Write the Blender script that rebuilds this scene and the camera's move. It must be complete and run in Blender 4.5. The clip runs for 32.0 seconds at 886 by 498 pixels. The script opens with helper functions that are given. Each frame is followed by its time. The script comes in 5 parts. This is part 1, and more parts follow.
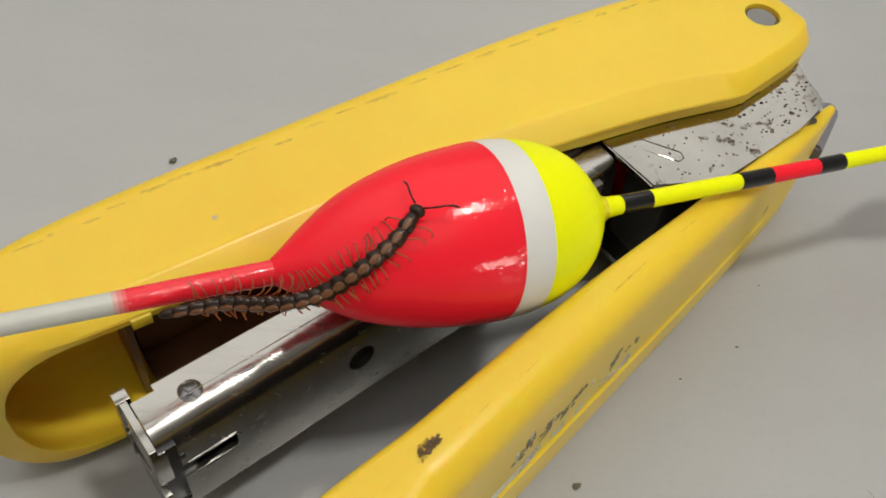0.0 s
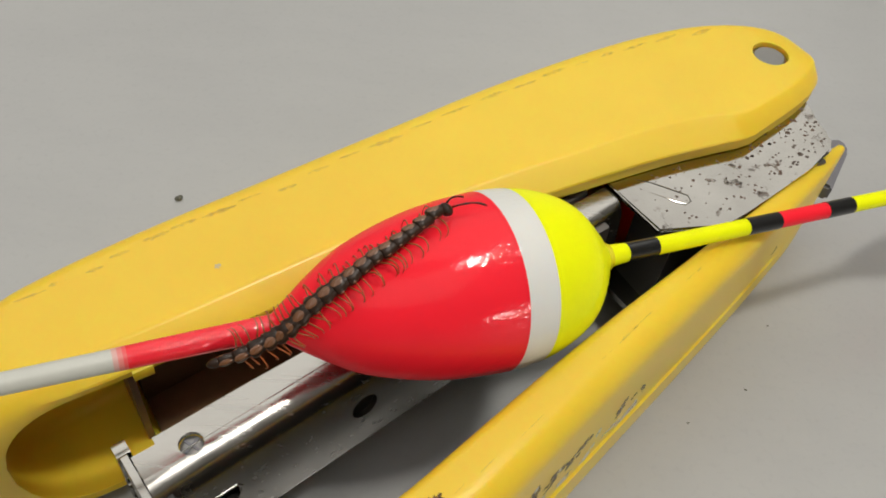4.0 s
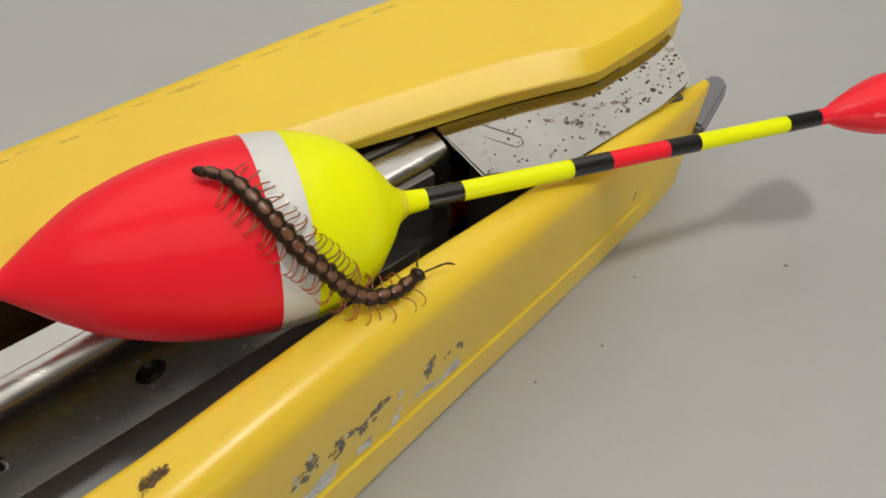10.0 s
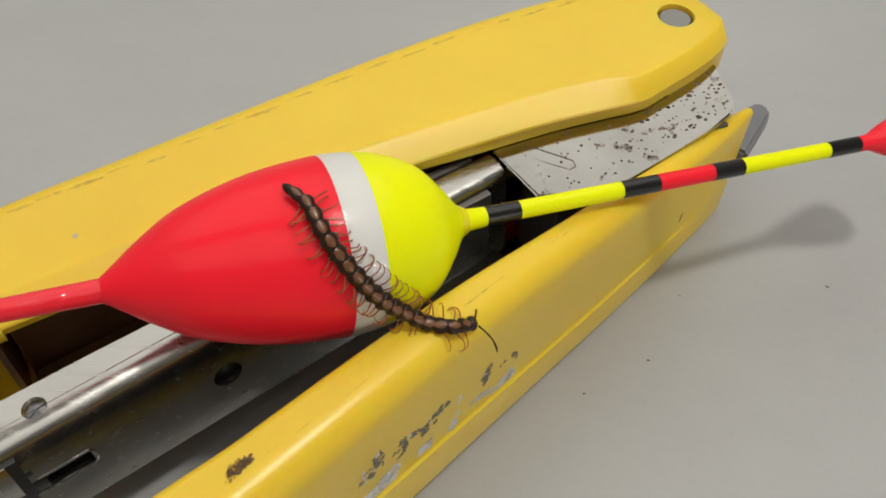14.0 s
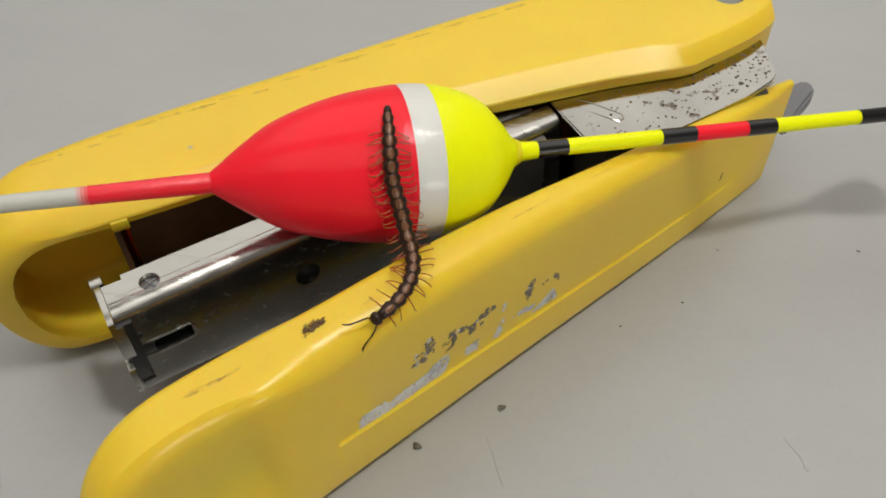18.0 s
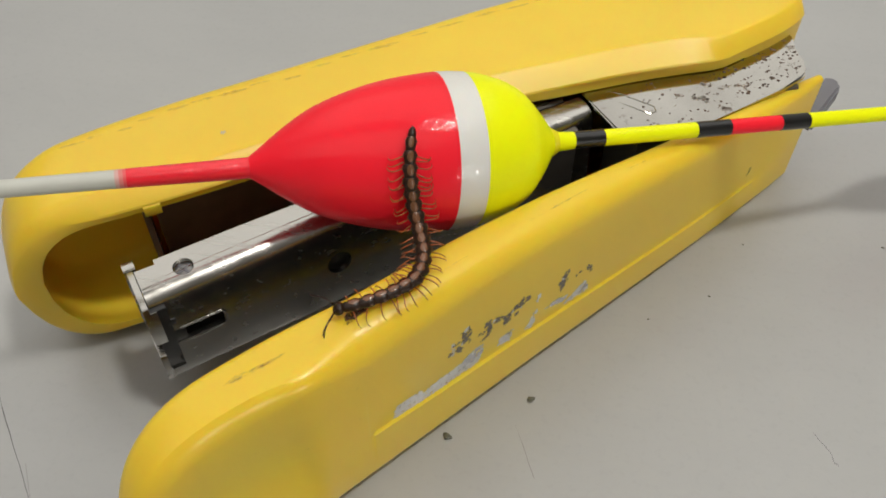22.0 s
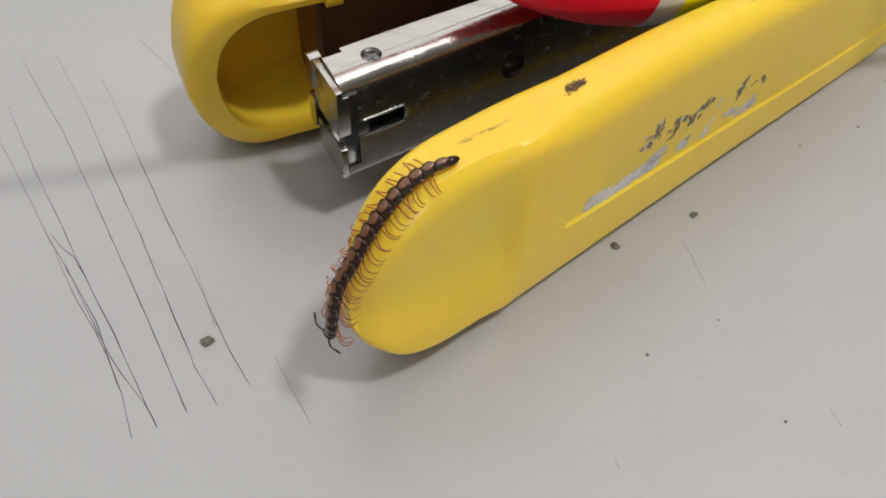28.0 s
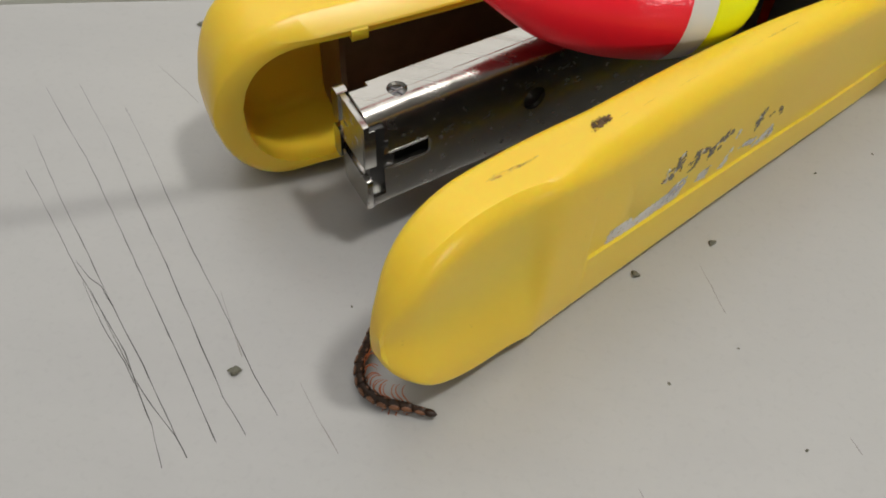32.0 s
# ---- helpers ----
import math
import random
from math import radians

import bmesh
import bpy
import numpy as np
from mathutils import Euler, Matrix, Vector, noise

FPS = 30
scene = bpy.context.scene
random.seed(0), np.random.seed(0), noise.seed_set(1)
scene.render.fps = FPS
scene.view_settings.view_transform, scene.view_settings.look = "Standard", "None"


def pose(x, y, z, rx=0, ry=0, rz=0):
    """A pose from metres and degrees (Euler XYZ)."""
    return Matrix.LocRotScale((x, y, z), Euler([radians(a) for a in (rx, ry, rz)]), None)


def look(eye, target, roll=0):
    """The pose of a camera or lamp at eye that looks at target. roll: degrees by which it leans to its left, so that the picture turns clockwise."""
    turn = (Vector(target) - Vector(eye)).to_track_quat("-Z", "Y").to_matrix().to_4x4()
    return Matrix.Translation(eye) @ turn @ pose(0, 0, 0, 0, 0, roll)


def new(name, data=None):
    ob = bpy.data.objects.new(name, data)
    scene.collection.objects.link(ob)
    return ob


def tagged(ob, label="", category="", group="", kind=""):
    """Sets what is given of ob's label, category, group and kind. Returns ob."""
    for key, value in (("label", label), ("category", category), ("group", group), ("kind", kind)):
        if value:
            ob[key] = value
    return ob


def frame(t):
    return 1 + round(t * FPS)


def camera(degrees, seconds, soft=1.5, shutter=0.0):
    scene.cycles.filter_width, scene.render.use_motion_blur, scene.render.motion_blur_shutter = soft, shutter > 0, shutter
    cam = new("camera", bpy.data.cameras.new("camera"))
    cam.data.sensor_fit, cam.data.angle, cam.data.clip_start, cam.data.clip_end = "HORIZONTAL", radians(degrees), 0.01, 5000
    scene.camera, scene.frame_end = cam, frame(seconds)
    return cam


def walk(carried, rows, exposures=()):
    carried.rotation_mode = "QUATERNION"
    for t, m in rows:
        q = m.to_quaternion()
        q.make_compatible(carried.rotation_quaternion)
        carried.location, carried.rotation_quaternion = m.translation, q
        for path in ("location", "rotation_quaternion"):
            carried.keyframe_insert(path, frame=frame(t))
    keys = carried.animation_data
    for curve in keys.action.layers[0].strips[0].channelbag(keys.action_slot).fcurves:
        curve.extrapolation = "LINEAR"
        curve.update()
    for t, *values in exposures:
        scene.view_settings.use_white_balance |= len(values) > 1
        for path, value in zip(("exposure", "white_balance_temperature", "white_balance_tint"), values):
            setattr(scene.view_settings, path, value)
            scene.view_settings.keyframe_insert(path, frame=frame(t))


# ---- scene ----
MM = 0.001
cam = camera(52.79, 32.0, soft=1.8)
ROWS = [
    (0.0, 11.43, -24.92, 91.72, 38.85, -4.68, 0.65),
    (0.5, 11.19, -26.46, 92.71, 38.64, -4.43, 0.85),
    (1.0, 10.58, -26.22, 92.73, 38.71, -4.36, 1.01),
    (1.5, 10.22, -26.04, 94.16, 38.81, -4.38, 1.08),
    (2.0, 9.89, -25.70, 94.15, 38.78, -4.43, 1.29),
    (2.5, 9.33, -23.91, 95.68, 38.89, -4.68, 1.36),
    (4.5, 14.70, -20.94, 92.64, 39.69, -4.06, 1.09),
    (5.0, 18.33, -19.87, 92.21, 39.49, -4.01, 1.04),
    (5.5, 21.07, -19.80, 93.64, 39.54, -4.03, 0.88),
    (6.0, 25.05, -19.09, 92.49, 39.20, -3.71, 0.88),
    (6.5, 29.83, -19.06, 89.27, 38.64, -3.31, 0.61),
    (7.0, 29.32, -18.86, 88.85, 37.95, -3.07, 0.70),
    (7.5, 30.75, -20.63, 88.38, 37.84, -3.22, 0.44),
    (8.0, 31.28, -21.26, 89.38, 37.78, -3.21, 0.46),
    (8.5, 33.55, -21.16, 89.62, 37.55, -3.20, 0.41),
    (9.0, 34.83, -20.78, 88.45, 37.40, -3.08, 0.40),
    (9.5, 35.11, -18.89, 88.75, 37.33, -2.59, 0.55),
    (10.0, 34.17, -18.16, 88.15, 37.53, -2.22, 0.84),
    (10.5, 33.09, -17.98, 89.68, 37.86, -2.02, 1.10),
    (11.0, 31.98, -17.55, 90.56, 38.16, -1.97, 1.34),
    (11.5, 31.81, -17.64, 90.32, 38.50, -2.05, 1.30),
    (12.0, 31.73, -17.20, 88.68, 38.32, -1.96, 1.29),
    (12.5, 30.92, -16.58, 88.22, 38.21, -1.86, 1.44),
    (13.0, 31.44, -17.20, 87.56, 38.31, -1.81, 1.38),
    (13.5, 29.82, -18.22, 89.04, 38.63, -1.50, 1.69),
    (15.5, 43.86, -38.94, 99.38, 40.70, 1.15, 7.28),
    (16.0, 42.27, -39.07, 98.79, 40.77, 1.20, 7.71),
    (16.5, 39.47, -38.43, 99.22, 40.82, 1.48, 8.68),
    (17.0, 38.98, -38.19, 99.98, 41.04, 1.27, 8.88),
    (17.5, 38.88, -38.56, 96.35, 40.53, 1.04, 8.86),
    (18.0, 36.31, -39.31, 95.86, 40.38, 0.85, 8.99),
    (18.5, 35.71, -39.04, 95.16, 40.09, 0.60, 9.03),
    (19.0, 35.27, -39.12, 96.23, 40.11, 0.27, 8.90),
    (19.5, 34.30, -39.45, 96.37, 40.29, 0.21, 9.05),
    (20.0, 34.90, -39.41, 94.81, 39.99, 0.13, 8.89),
    (20.5, 33.18, -40.12, 94.67, 39.99, 0.12, 8.98),
    (21.0, 32.23, -40.08, 94.64, 39.94, -0.07, 9.08),
    (21.5, 31.15, -40.18, 95.83, 40.15, -0.25, 9.16),
    (22.0, 30.84, -40.35, 94.98, 40.10, -0.37, 9.02),
    (22.5, 30.78, -40.43, 93.74, 39.83, -0.35, 9.03),
    (23.0, 28.63, -40.91, 93.23, 39.67, -0.39, 9.17),
    (23.5, 28.02, -41.32, 93.96, 39.76, -0.40, 9.31),
    (24.0, 27.40, -42.95, 92.13, 39.41, -0.57, 9.39),
    (24.5, 23.81, -47.77, 89.73, 38.54, -0.73, 9.60),
    (25.0, 18.76, -52.34, 86.68, 37.65, -0.89, 10.11),
    (25.5, 15.87, -54.47, 85.44, 37.53, -1.09, 10.00),
    (27.5, 12.07, -55.71, 83.81, 36.76, -2.35, 8.94),
    (28.0, 10.62, -55.91, 83.55, 36.66, -2.20, 9.02),
    (28.5, 10.64, -56.06, 83.41, 36.71, -2.05, 9.07),
    (29.0, 10.59, -55.77, 85.55, 36.97, -2.02, 9.10),
    (29.5, 9.97, -54.91, 87.02, 36.87, -1.90, 9.22),
    (30.0, 10.69, -55.63, 85.18, 37.10, -1.91, 9.11),
    (30.5, 9.17, -56.01, 84.90, 36.94, -1.80, 9.10),
    (31.0, 8.49, -55.85, 84.79, 36.86, -1.83, 9.09),
    (31.5, 8.75, -55.15, 86.34, 37.02, -1.89, 9.08),
    (32.0, 7.64, -55.15, 85.97, 37.16, -2.20, 8.94),
]
walk(cam, [(t, pose(x * MM, y * MM, z * MM, rx, ry, rz)) for t, x, y, z, rx, ry, rz in ROWS],
     [(0.0, -0.11, 6500, 10), (5.0, -0.09, 6500, 10), (7.0, -0.19, 6500, 10), (13.0, -0.19, 6500, 10), (16.0, -0.13, 6500, 10), (22.0, -0.12, 6500, 10), (24.0, -0.13, 6500, 11),
      (25.0, -0.06, 6450, 13), (28.0, 0.14, 6250, 14), (29.0, 0.17, 6250, 14), (30.0, 0.06, 6300, 12), (31.0, 0.11, 6300, 12), (32.0, -0.01, 6450, 11)])

# ---- light ----
world = bpy.data.worlds.new("room_light")
scene.world = world
world.use_nodes = True
world.node_tree.nodes["Background"].inputs[0].default_value = (0.9, 0.95, 1.0, 1)
world.node_tree.nodes["Background"].inputs[1].default_value = 0.06


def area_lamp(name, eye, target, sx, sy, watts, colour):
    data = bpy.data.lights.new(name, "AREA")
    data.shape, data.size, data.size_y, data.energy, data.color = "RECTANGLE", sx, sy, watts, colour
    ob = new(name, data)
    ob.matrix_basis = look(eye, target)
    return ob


LAMP_A = (0.48, -0.02, 1.44)
area_lamp("ceiling_lamp_light", (0.48, -0.02, 1.40), (0.0, 0.0, 0), 0.14, 0.14, 10.0, (1.0, 0.96, 0.89))
# two unseen fill lights, added for broad soft light from above
area_lamp("north_fill_light", (-0.35, 1.40, 1.50), (-0.35, 1.40, 0), 3.0, 2.4, 28.0, (1.0, 0.97, 0.92))
area_lamp("south_fill_light", (-0.4, -0.75, 1.50), (-0.4, -0.75, 0), 2.2, 1.1, 8.0, (1.0, 0.97, 0.92))
area_lamp("far_lamp_light", (1.70, -1.78, 0.36), (0.0, 0.0, 0), 0.22, 0.16, 10.5, (1.0, 0.96, 0.89))

# ---- materials ----


def material(name):
    m = bpy.data.materials.new(name)
    m.use_nodes = True
    return m, m.node_tree.nodes, m.node_tree.links, m.node_tree.nodes["Principled BSDF"]


def noise_tex(nodes, links, scale, detail=4.0, rough=0.55, space="Object", stretch=None):
    tc = nodes.new("ShaderNodeTexCoord")
    tex = nodes.new("ShaderNodeTexNoise")
    tex.inputs["Scale"].default_value, tex.inputs["Detail"].default_value, tex.inputs["Roughness"].default_value = scale, detail, rough
    if stretch:
        mp = nodes.new("ShaderNodeMapping")
        mp.inputs["Rotation"].default_value = (0, 0, stretch[3])
        mp.inputs["Scale"].default_value = stretch[:3]
        links.new(tc.outputs[space], mp.inputs["Vector"])
        links.new(mp.outputs[0], tex.inputs["Vector"])
    else:
        links.new(tc.outputs[space], tex.inputs["Vector"])
    return tex


def ramp(nodes, links, source, stops):
    r = nodes.new("ShaderNodeValToRGB")
    els = r.color_ramp.elements
    while len(els) < len(stops):
        els.new(0.5)
    for e, (p, c) in zip(els, stops):
        e.position, e.color = p, (*c, 1) if len(c) == 3 else c
    links.new(source, r.inputs[0])
    return r


def mixed(nodes, links, fac, a, b, mode="MIX"):
    m = nodes.new("ShaderNodeMix")
    m.data_type, m.blend_type = "RGBA", mode
    for i, v in ((0, fac), (6, a), (7, b)):
        if isinstance(v, (int, float)):
            m.inputs[i].default_value = v
        elif isinstance(v, tuple):
            m.inputs[i].default_value = (*v, 1)
        else:
            links.new(v, m.inputs[i])
    return m.outputs[2]


def bump(nodes, links, bsdf, height, strength, distance):
    b = nodes.new("ShaderNodeBump")
    b.inputs["Strength"].default_value, b.inputs["Distance"].default_value = strength, distance
    links.new(height, b.inputs["Height"])
    links.new(b.outputs[0], bsdf.inputs["Normal"])
    return b


def simple(name, colour, rough, metal=0.0, vary=0.12, scale=400.0, relief=0.15, depth=0.00005, coat=0.0):
    """A surface with fine grain and broad uneven tone, in metres."""
    m, n, l, b = material(name)
    fine = noise_tex(n, l, scale)
    broad = noise_tex(n, l, scale * 0.08, 3.0)
    dark = tuple(c * (1 - vary) for c in colour)
    lite = tuple(min(1.0, c * (1 + vary * 0.6)) for c in colour)
    c1 = ramp(n, l, broad.outputs[0], [(0.3, dark), (0.7, lite)])
    c2 = ramp(n, l, fine.outputs[0], [(0.3, (1 - vary * 0.6,) * 3), (0.7, (1.0,) * 3)])
    l.new(mixed(n, l, 1.0, c1.outputs[0], c2.outputs[0], "MULTIPLY"), b.inputs["Base Color"])
    r = ramp(n, l, broad.outputs[0], [(0.25, (max(0.02, rough - 0.08),) * 3), (0.75, (min(1, rough + 0.1),) * 3)])
    l.new(r.outputs[0], b.inputs["Roughness"])
    b.inputs["Metallic"].default_value = metal
    b.inputs["Coat Weight"].default_value = coat
    if relief:
        bump(n, l, b, fine.outputs[0], relief, depth)
    return m


def yellow_plastic():
    m, n, l, b = material("yellow_plastic")
    broad = noise_tex(n, l, 28, 4)
    fine = noise_tex(n, l, 900, 3)
    scuff = noise_tex(n, l, 60, 8, 0.75, stretch=(1.0, 9.0, 5.0, -0.62))
    base = ramp(n, l, broad.outputs[0], [(0.3, (0.785, 0.535, 0.032)), (0.7, (0.855, 0.605, 0.046))])
    dirt = ramp(n, l, scuff.outputs[0], [(0.66, (0, 0, 0)), (0.80, (1, 1, 1))])
    col = mixed(n, l, dirt.outputs[0], base.outputs[0], (0.50, 0.34, 0.03))
    l.new(col, b.inputs["Base Color"])
    r = ramp(n, l, broad.outputs[0], [(0.3, (0.28,) * 3), (0.7, (0.40,) * 3)])
    l.new(r.outputs[0], b.inputs["Roughness"])
    b.inputs["Specular IOR Level"].default_value = 0.4
    b.inputs["Subsurface Weight"].default_value = 0.35
    b.inputs["Subsurface Radius"].default_value = (0.0032, 0.0014, 0.0002)
    b.inputs["Subsurface Scale"].default_value = 1.0
    bump(n, l, b, fine.outputs[0], 0.12, 0.00003)
    return m


def table_laminate():
    m, n, l, b = material("grey_laminate")
    broad = noise_tex(n, l, 9, 4)
    fine = noise_tex(n, l, 1500, 3)
    mottle = noise_tex(n, l, 160, 5, 0.6)
    base = ramp(n, l, broad.outputs[0], [(0.3, (0.345, 0.350, 0.345)), (0.7, (0.390, 0.395, 0.389))])
    mo = ramp(n, l, mottle.outputs[0], [(0.3, (0.965,) * 3), (0.7, (1.0,) * 3)])
    speck = ramp(n, l, noise_tex(n, l, 1100, 2, 0.5).outputs[0], [(0.30, (0.965,) * 3), (0.45, (1.0,) * 3)])
    smear = ramp(n, l, noise_tex(n, l, 34, 6, 0.7, stretch=(1.0, 3.0, 1.0, 0.9)).outputs[0], [(0.42, (1.0,) * 3), (0.72, (0.95, 0.95, 0.955))])
    c1 = mixed(n, l, 1.0, base.outputs[0], mo.outputs[0], "MULTIPLY")
    c2 = mixed(n, l, 1.0, speck.outputs[0], smear.outputs[0], "MULTIPLY")
    l.new(mixed(n, l, 1.0, c1, c2, "MULTIPLY"), b.inputs["Base Color"])
    r = ramp(n, l, mottle.outputs[0], [(0.3, (0.30,) * 3), (0.7, (0.42,) * 3)])
    l.new(r.outputs[0], b.inputs["Roughness"])
    b.inputs["Specular IOR Level"].default_value = 0.75
    bump(n, l, b, fine.outputs[0], 0.05, 0.00004)
    return m


def worn_paint():
    m, n, l, b = material("worn_grey_paint")
    broad = noise_tex(n, l, 90, 5)
    spots = noise_tex(n, l, 420, 6, 0.62)
    where = noise_tex(n, l, 120, 3)
    base = ramp(n, l, broad.outputs[0], [(0.3, (0.33, 0.32, 0.295)), (0.7, (0.41, 0.40, 0.37))])
    s = ramp(n, l, spots.outputs[0], [(0.60, (0, 0, 0)), (0.66, (1, 1, 1))])
    w = ramp(n, l, where.outputs[0], [(0.42, (0, 0, 0)), (0.56, (1, 1, 1))])
    rust = mixed(n, l, 1.0, s.outputs[0], w.outputs[0], "MULTIPLY")
    tone = ramp(n, l, broad.outputs[0], [(0.4, (0.055, 0.040, 0.032)), (0.6, (0.16, 0.085, 0.05))])
    l.new(mixed(n, l, rust, base.outputs[0], tone.outputs[0]), b.inputs["Base Color"])
    r = ramp(n, l, rust, [(0, (0.10,) * 3), (1, (0.8,) * 3)])
    l.new(r.outputs[0], b.inputs["Roughness"])
    b.inputs["Metallic"].default_value = 1.0
    bump(n, l, b, rust, 0.35, 0.00008).invert = True
    return m


def chrome_steel():
    m, n, l, b = material("chrome_steel")
    streak = noise_tex(n, l, 140, 5, 0.6, stretch=(0.25, 6.0, 6.0, -0.66))
    broad = noise_tex(n, l, 60, 4)
    c = ramp(n, l, broad.outputs[0], [(0.3, (0.37, 0.36, 0.335)), (0.7, (0.46, 0.45, 0.422))])
    l.new(c.outputs[0], b.inputs["Base Color"])
    b.inputs["Metallic"].default_value = 1.0
    r = ramp(n, l, streak.outputs[0], [(0.3, (0.15,) * 3), (0.7, (0.30,) * 3)])
    l.new(r.outputs[0], b.inputs["Roughness"])
    grain = noise_tex(n, l, 2400, 3, 0.6)
    where = ramp(n, l, noise_tex(n, l, 150, 3).outputs[0], [(0.4, (0.02,) * 3), (0.65, (0.15,) * 3)])
    h = mixed(n, l, where.outputs[0], streak.outputs[0], grain.outputs[0])
    bump(n, l, b, h, 0.03, 0.00006)
    return m


def gloss_paint(name, colour, pit=1.0, coat=0.4):
    """Brushed lacquer on a wooden float: pimply where it dried."""
    m, n, l, b = material(name)
    broad = noise_tex(n, l, 120, 4)
    pits = noise_tex(n, l, 2200, 1, 0.5)
    patch = noise_tex(n, l, 70, 2)
    dark = tuple(c * 0.93 for c in colour)
    base = ramp(n, l, broad.outputs[0], [(0.3, dark), (0.7, colour)])
    l.new(base.outputs[0], b.inputs["Base Color"])
    b.inputs["Roughness"].default_value = 0.62
    b.inputs["Specular IOR Level"].default_value = 0.1
    b.inputs["Coat Weight"].default_value = coat
    b.inputs["Subsurface Weight"].default_value = 0.15
    b.inputs["Subsurface Radius"].default_value = (0.005, 0.003, 0.002)
    b.inputs["Subsurface Scale"].default_value = 1.0
    b.inputs["Coat Roughness"].default_value = 0.10
    if pit:
        w = ramp(n, l, patch.outputs[0], [(0.35, (0.22,) * 3), (0.62, (1,) * 3)])
        h = mixed(n, l, 1.0, pits.outputs[0], w.outputs[0], "MULTIPLY")
        bump(n, l, b, h, 0.10, 0.00012)
        bp = n.new("ShaderNodeBump")
        bp.inputs["Strength"].default_value, bp.inputs["Distance"].default_value = pit, 0.00015
        l.new(h, bp.inputs["Height"])
        l.new(bp.outputs[0], b.inputs["Coat Normal"])
    return m


YELLOW = yellow_plastic()
LAMINATE = table_laminate()
WORN = worn_paint()
CHROME = chrome_steel()
RED = gloss_paint("red_lacquer", (1.0, 0.016, 0.034))
STEM_RED = gloss_paint("thick_red_lacquer", (0.90, 0.018, 0.036), 1.3, 1.0)
WHITE = gloss_paint("white_lacquer", (0.76, 0.75, 0.71), 0.7)
LIME = gloss_paint("fluorescent_yellow_lacquer", (0.93, 0.98, 0.0), 0.45)
BLACK = simple("black_band_paint", (0.010, 0.010, 0.010), 0.3, coat=0.5)
BLACK.node_tree.nodes["Principled BSDF"].inputs["Specular IOR Level"].default_value = 0.3
GLUE = simple("amber_glue", (0.88, 0.80, 0.01), 0.3, coat=0.5)
STEM = simple("white_fibre_stem", (0.60, 0.61, 0.55), 0.4, coat=0.2)
STEEL = simple("dull_steel", (0.30, 0.30, 0.29), 0.38, metal=0.9)
DARK_STEEL = simple("dark_oiled_steel", (0.11, 0.10, 0.09), 0.4, metal=0.6, relief=0)
BLACK_PLASTIC = simple("black_plastic", (0.015, 0.015, 0.015), 0.45)
PENCIL = simple("pencil_scratch", (0.035, 0.033, 0.03), 0.7, vary=0.5)
FAINT = simple("faint_scratch", (0.24, 0.23, 0.21), 0.7)
CRUMB = simple("dark_grit", (0.15, 0.15, 0.11), 0.45, vary=0.4, scale=2500)


def flaked(mat, scale, lo, hi):
    """Lets the ground show through where a thin layer has flaked."""
    n, l = mat.node_tree.nodes, mat.node_tree.links
    tex = noise_tex(n, l, scale, 5, 0.65)
    l.new(ramp(n, l, tex.outputs[0], [(lo, (0, 0, 0)), (hi, (1, 1, 1))]).outputs[0], n["Principled BSDF"].inputs["Alpha"])
    return mat


INK = flaked(simple("worn_print", (0.22, 0.19, 0.155), 0.6, vary=0.5, scale=1500), 2400, 0.40, 0.47)
SILVER = flaked(simple("worn_silver_print", (0.70, 0.70, 0.72), 0.30, metal=0.45, vary=0.3, scale=1800), 1500, 0.35, 0.42)
GRIME = flaked(simple("brown_grime", (0.13, 0.075, 0.03), 0.7, vary=0.5, scale=1800), 1700, 0.38, 0.60)
PALE_STEEL = simple("pale_steel", (0.20, 0.20, 0.22), 0.5, metal=0.4)
SCUFF = flaked(simple("brown_scuff", (0.50, 0.33, 0.06), 0.5, vary=0.4, scale=1500), 900, 0.38, 1.1)
CHIP = simple("pale_chip", (0.60, 0.50, 0.30), 0.6)
THIN_RED = [simple("thin_red_paint", c, 0.4, coat=0.3) for c in ((0.74, 0.42, 0.38), (0.80, 0.22, 0.20), (0.88, 0.09, 0.09))]
BROWN_METAL = simple("brown_metal", (0.27, 0.145, 0.07), 0.45, metal=0.3, vary=0.4, scale=300)
RUST = simple("dark_rust", (0.14, 0.095, 0.07), 0.8, vary=0.6, scale=1500)
WALL = simple("wall_paint", (0.60, 0.585, 0.555), 0.8, scale=60)
CEIL = simple("ceiling_board", (0.72, 0.71, 0.69), 0.9, scale=60)
FLOOR = simple("floor_sheet", (0.30, 0.29, 0.28), 0.6, scale=60)
CHITIN = simple("black_chitin", (0.030, 0.015, 0.008), 0.36, vary=0.4, scale=1800, relief=0.3)
CHITIN.node_tree.nodes["Principled BSDF"].inputs["Specular IOR Level"].default_value = 0.28
TERGITE = simple("brown_tergite", (0.21, 0.088, 0.038), 0.28, vary=0.35, scale=1600, relief=0.3, coat=0.3)
LEG = simple("amber_leg", (0.38, 0.10, 0.025), 0.3, vary=0.3, scale=2500, relief=0)

# ---- tools for building ----


def thing(name, x, y, z, label, category, group=""):
    ob = new(name)
    ob.empty_display_size = 0.005
    ob.matrix_basis = pose(x * MM, y * MM, z * MM)
    return tagged(ob, label, category, group)


def at(ob):
    m = Vector((0, 0, 0))
    while ob:
        m = m + ob.location
        ob = ob.parent
    return m


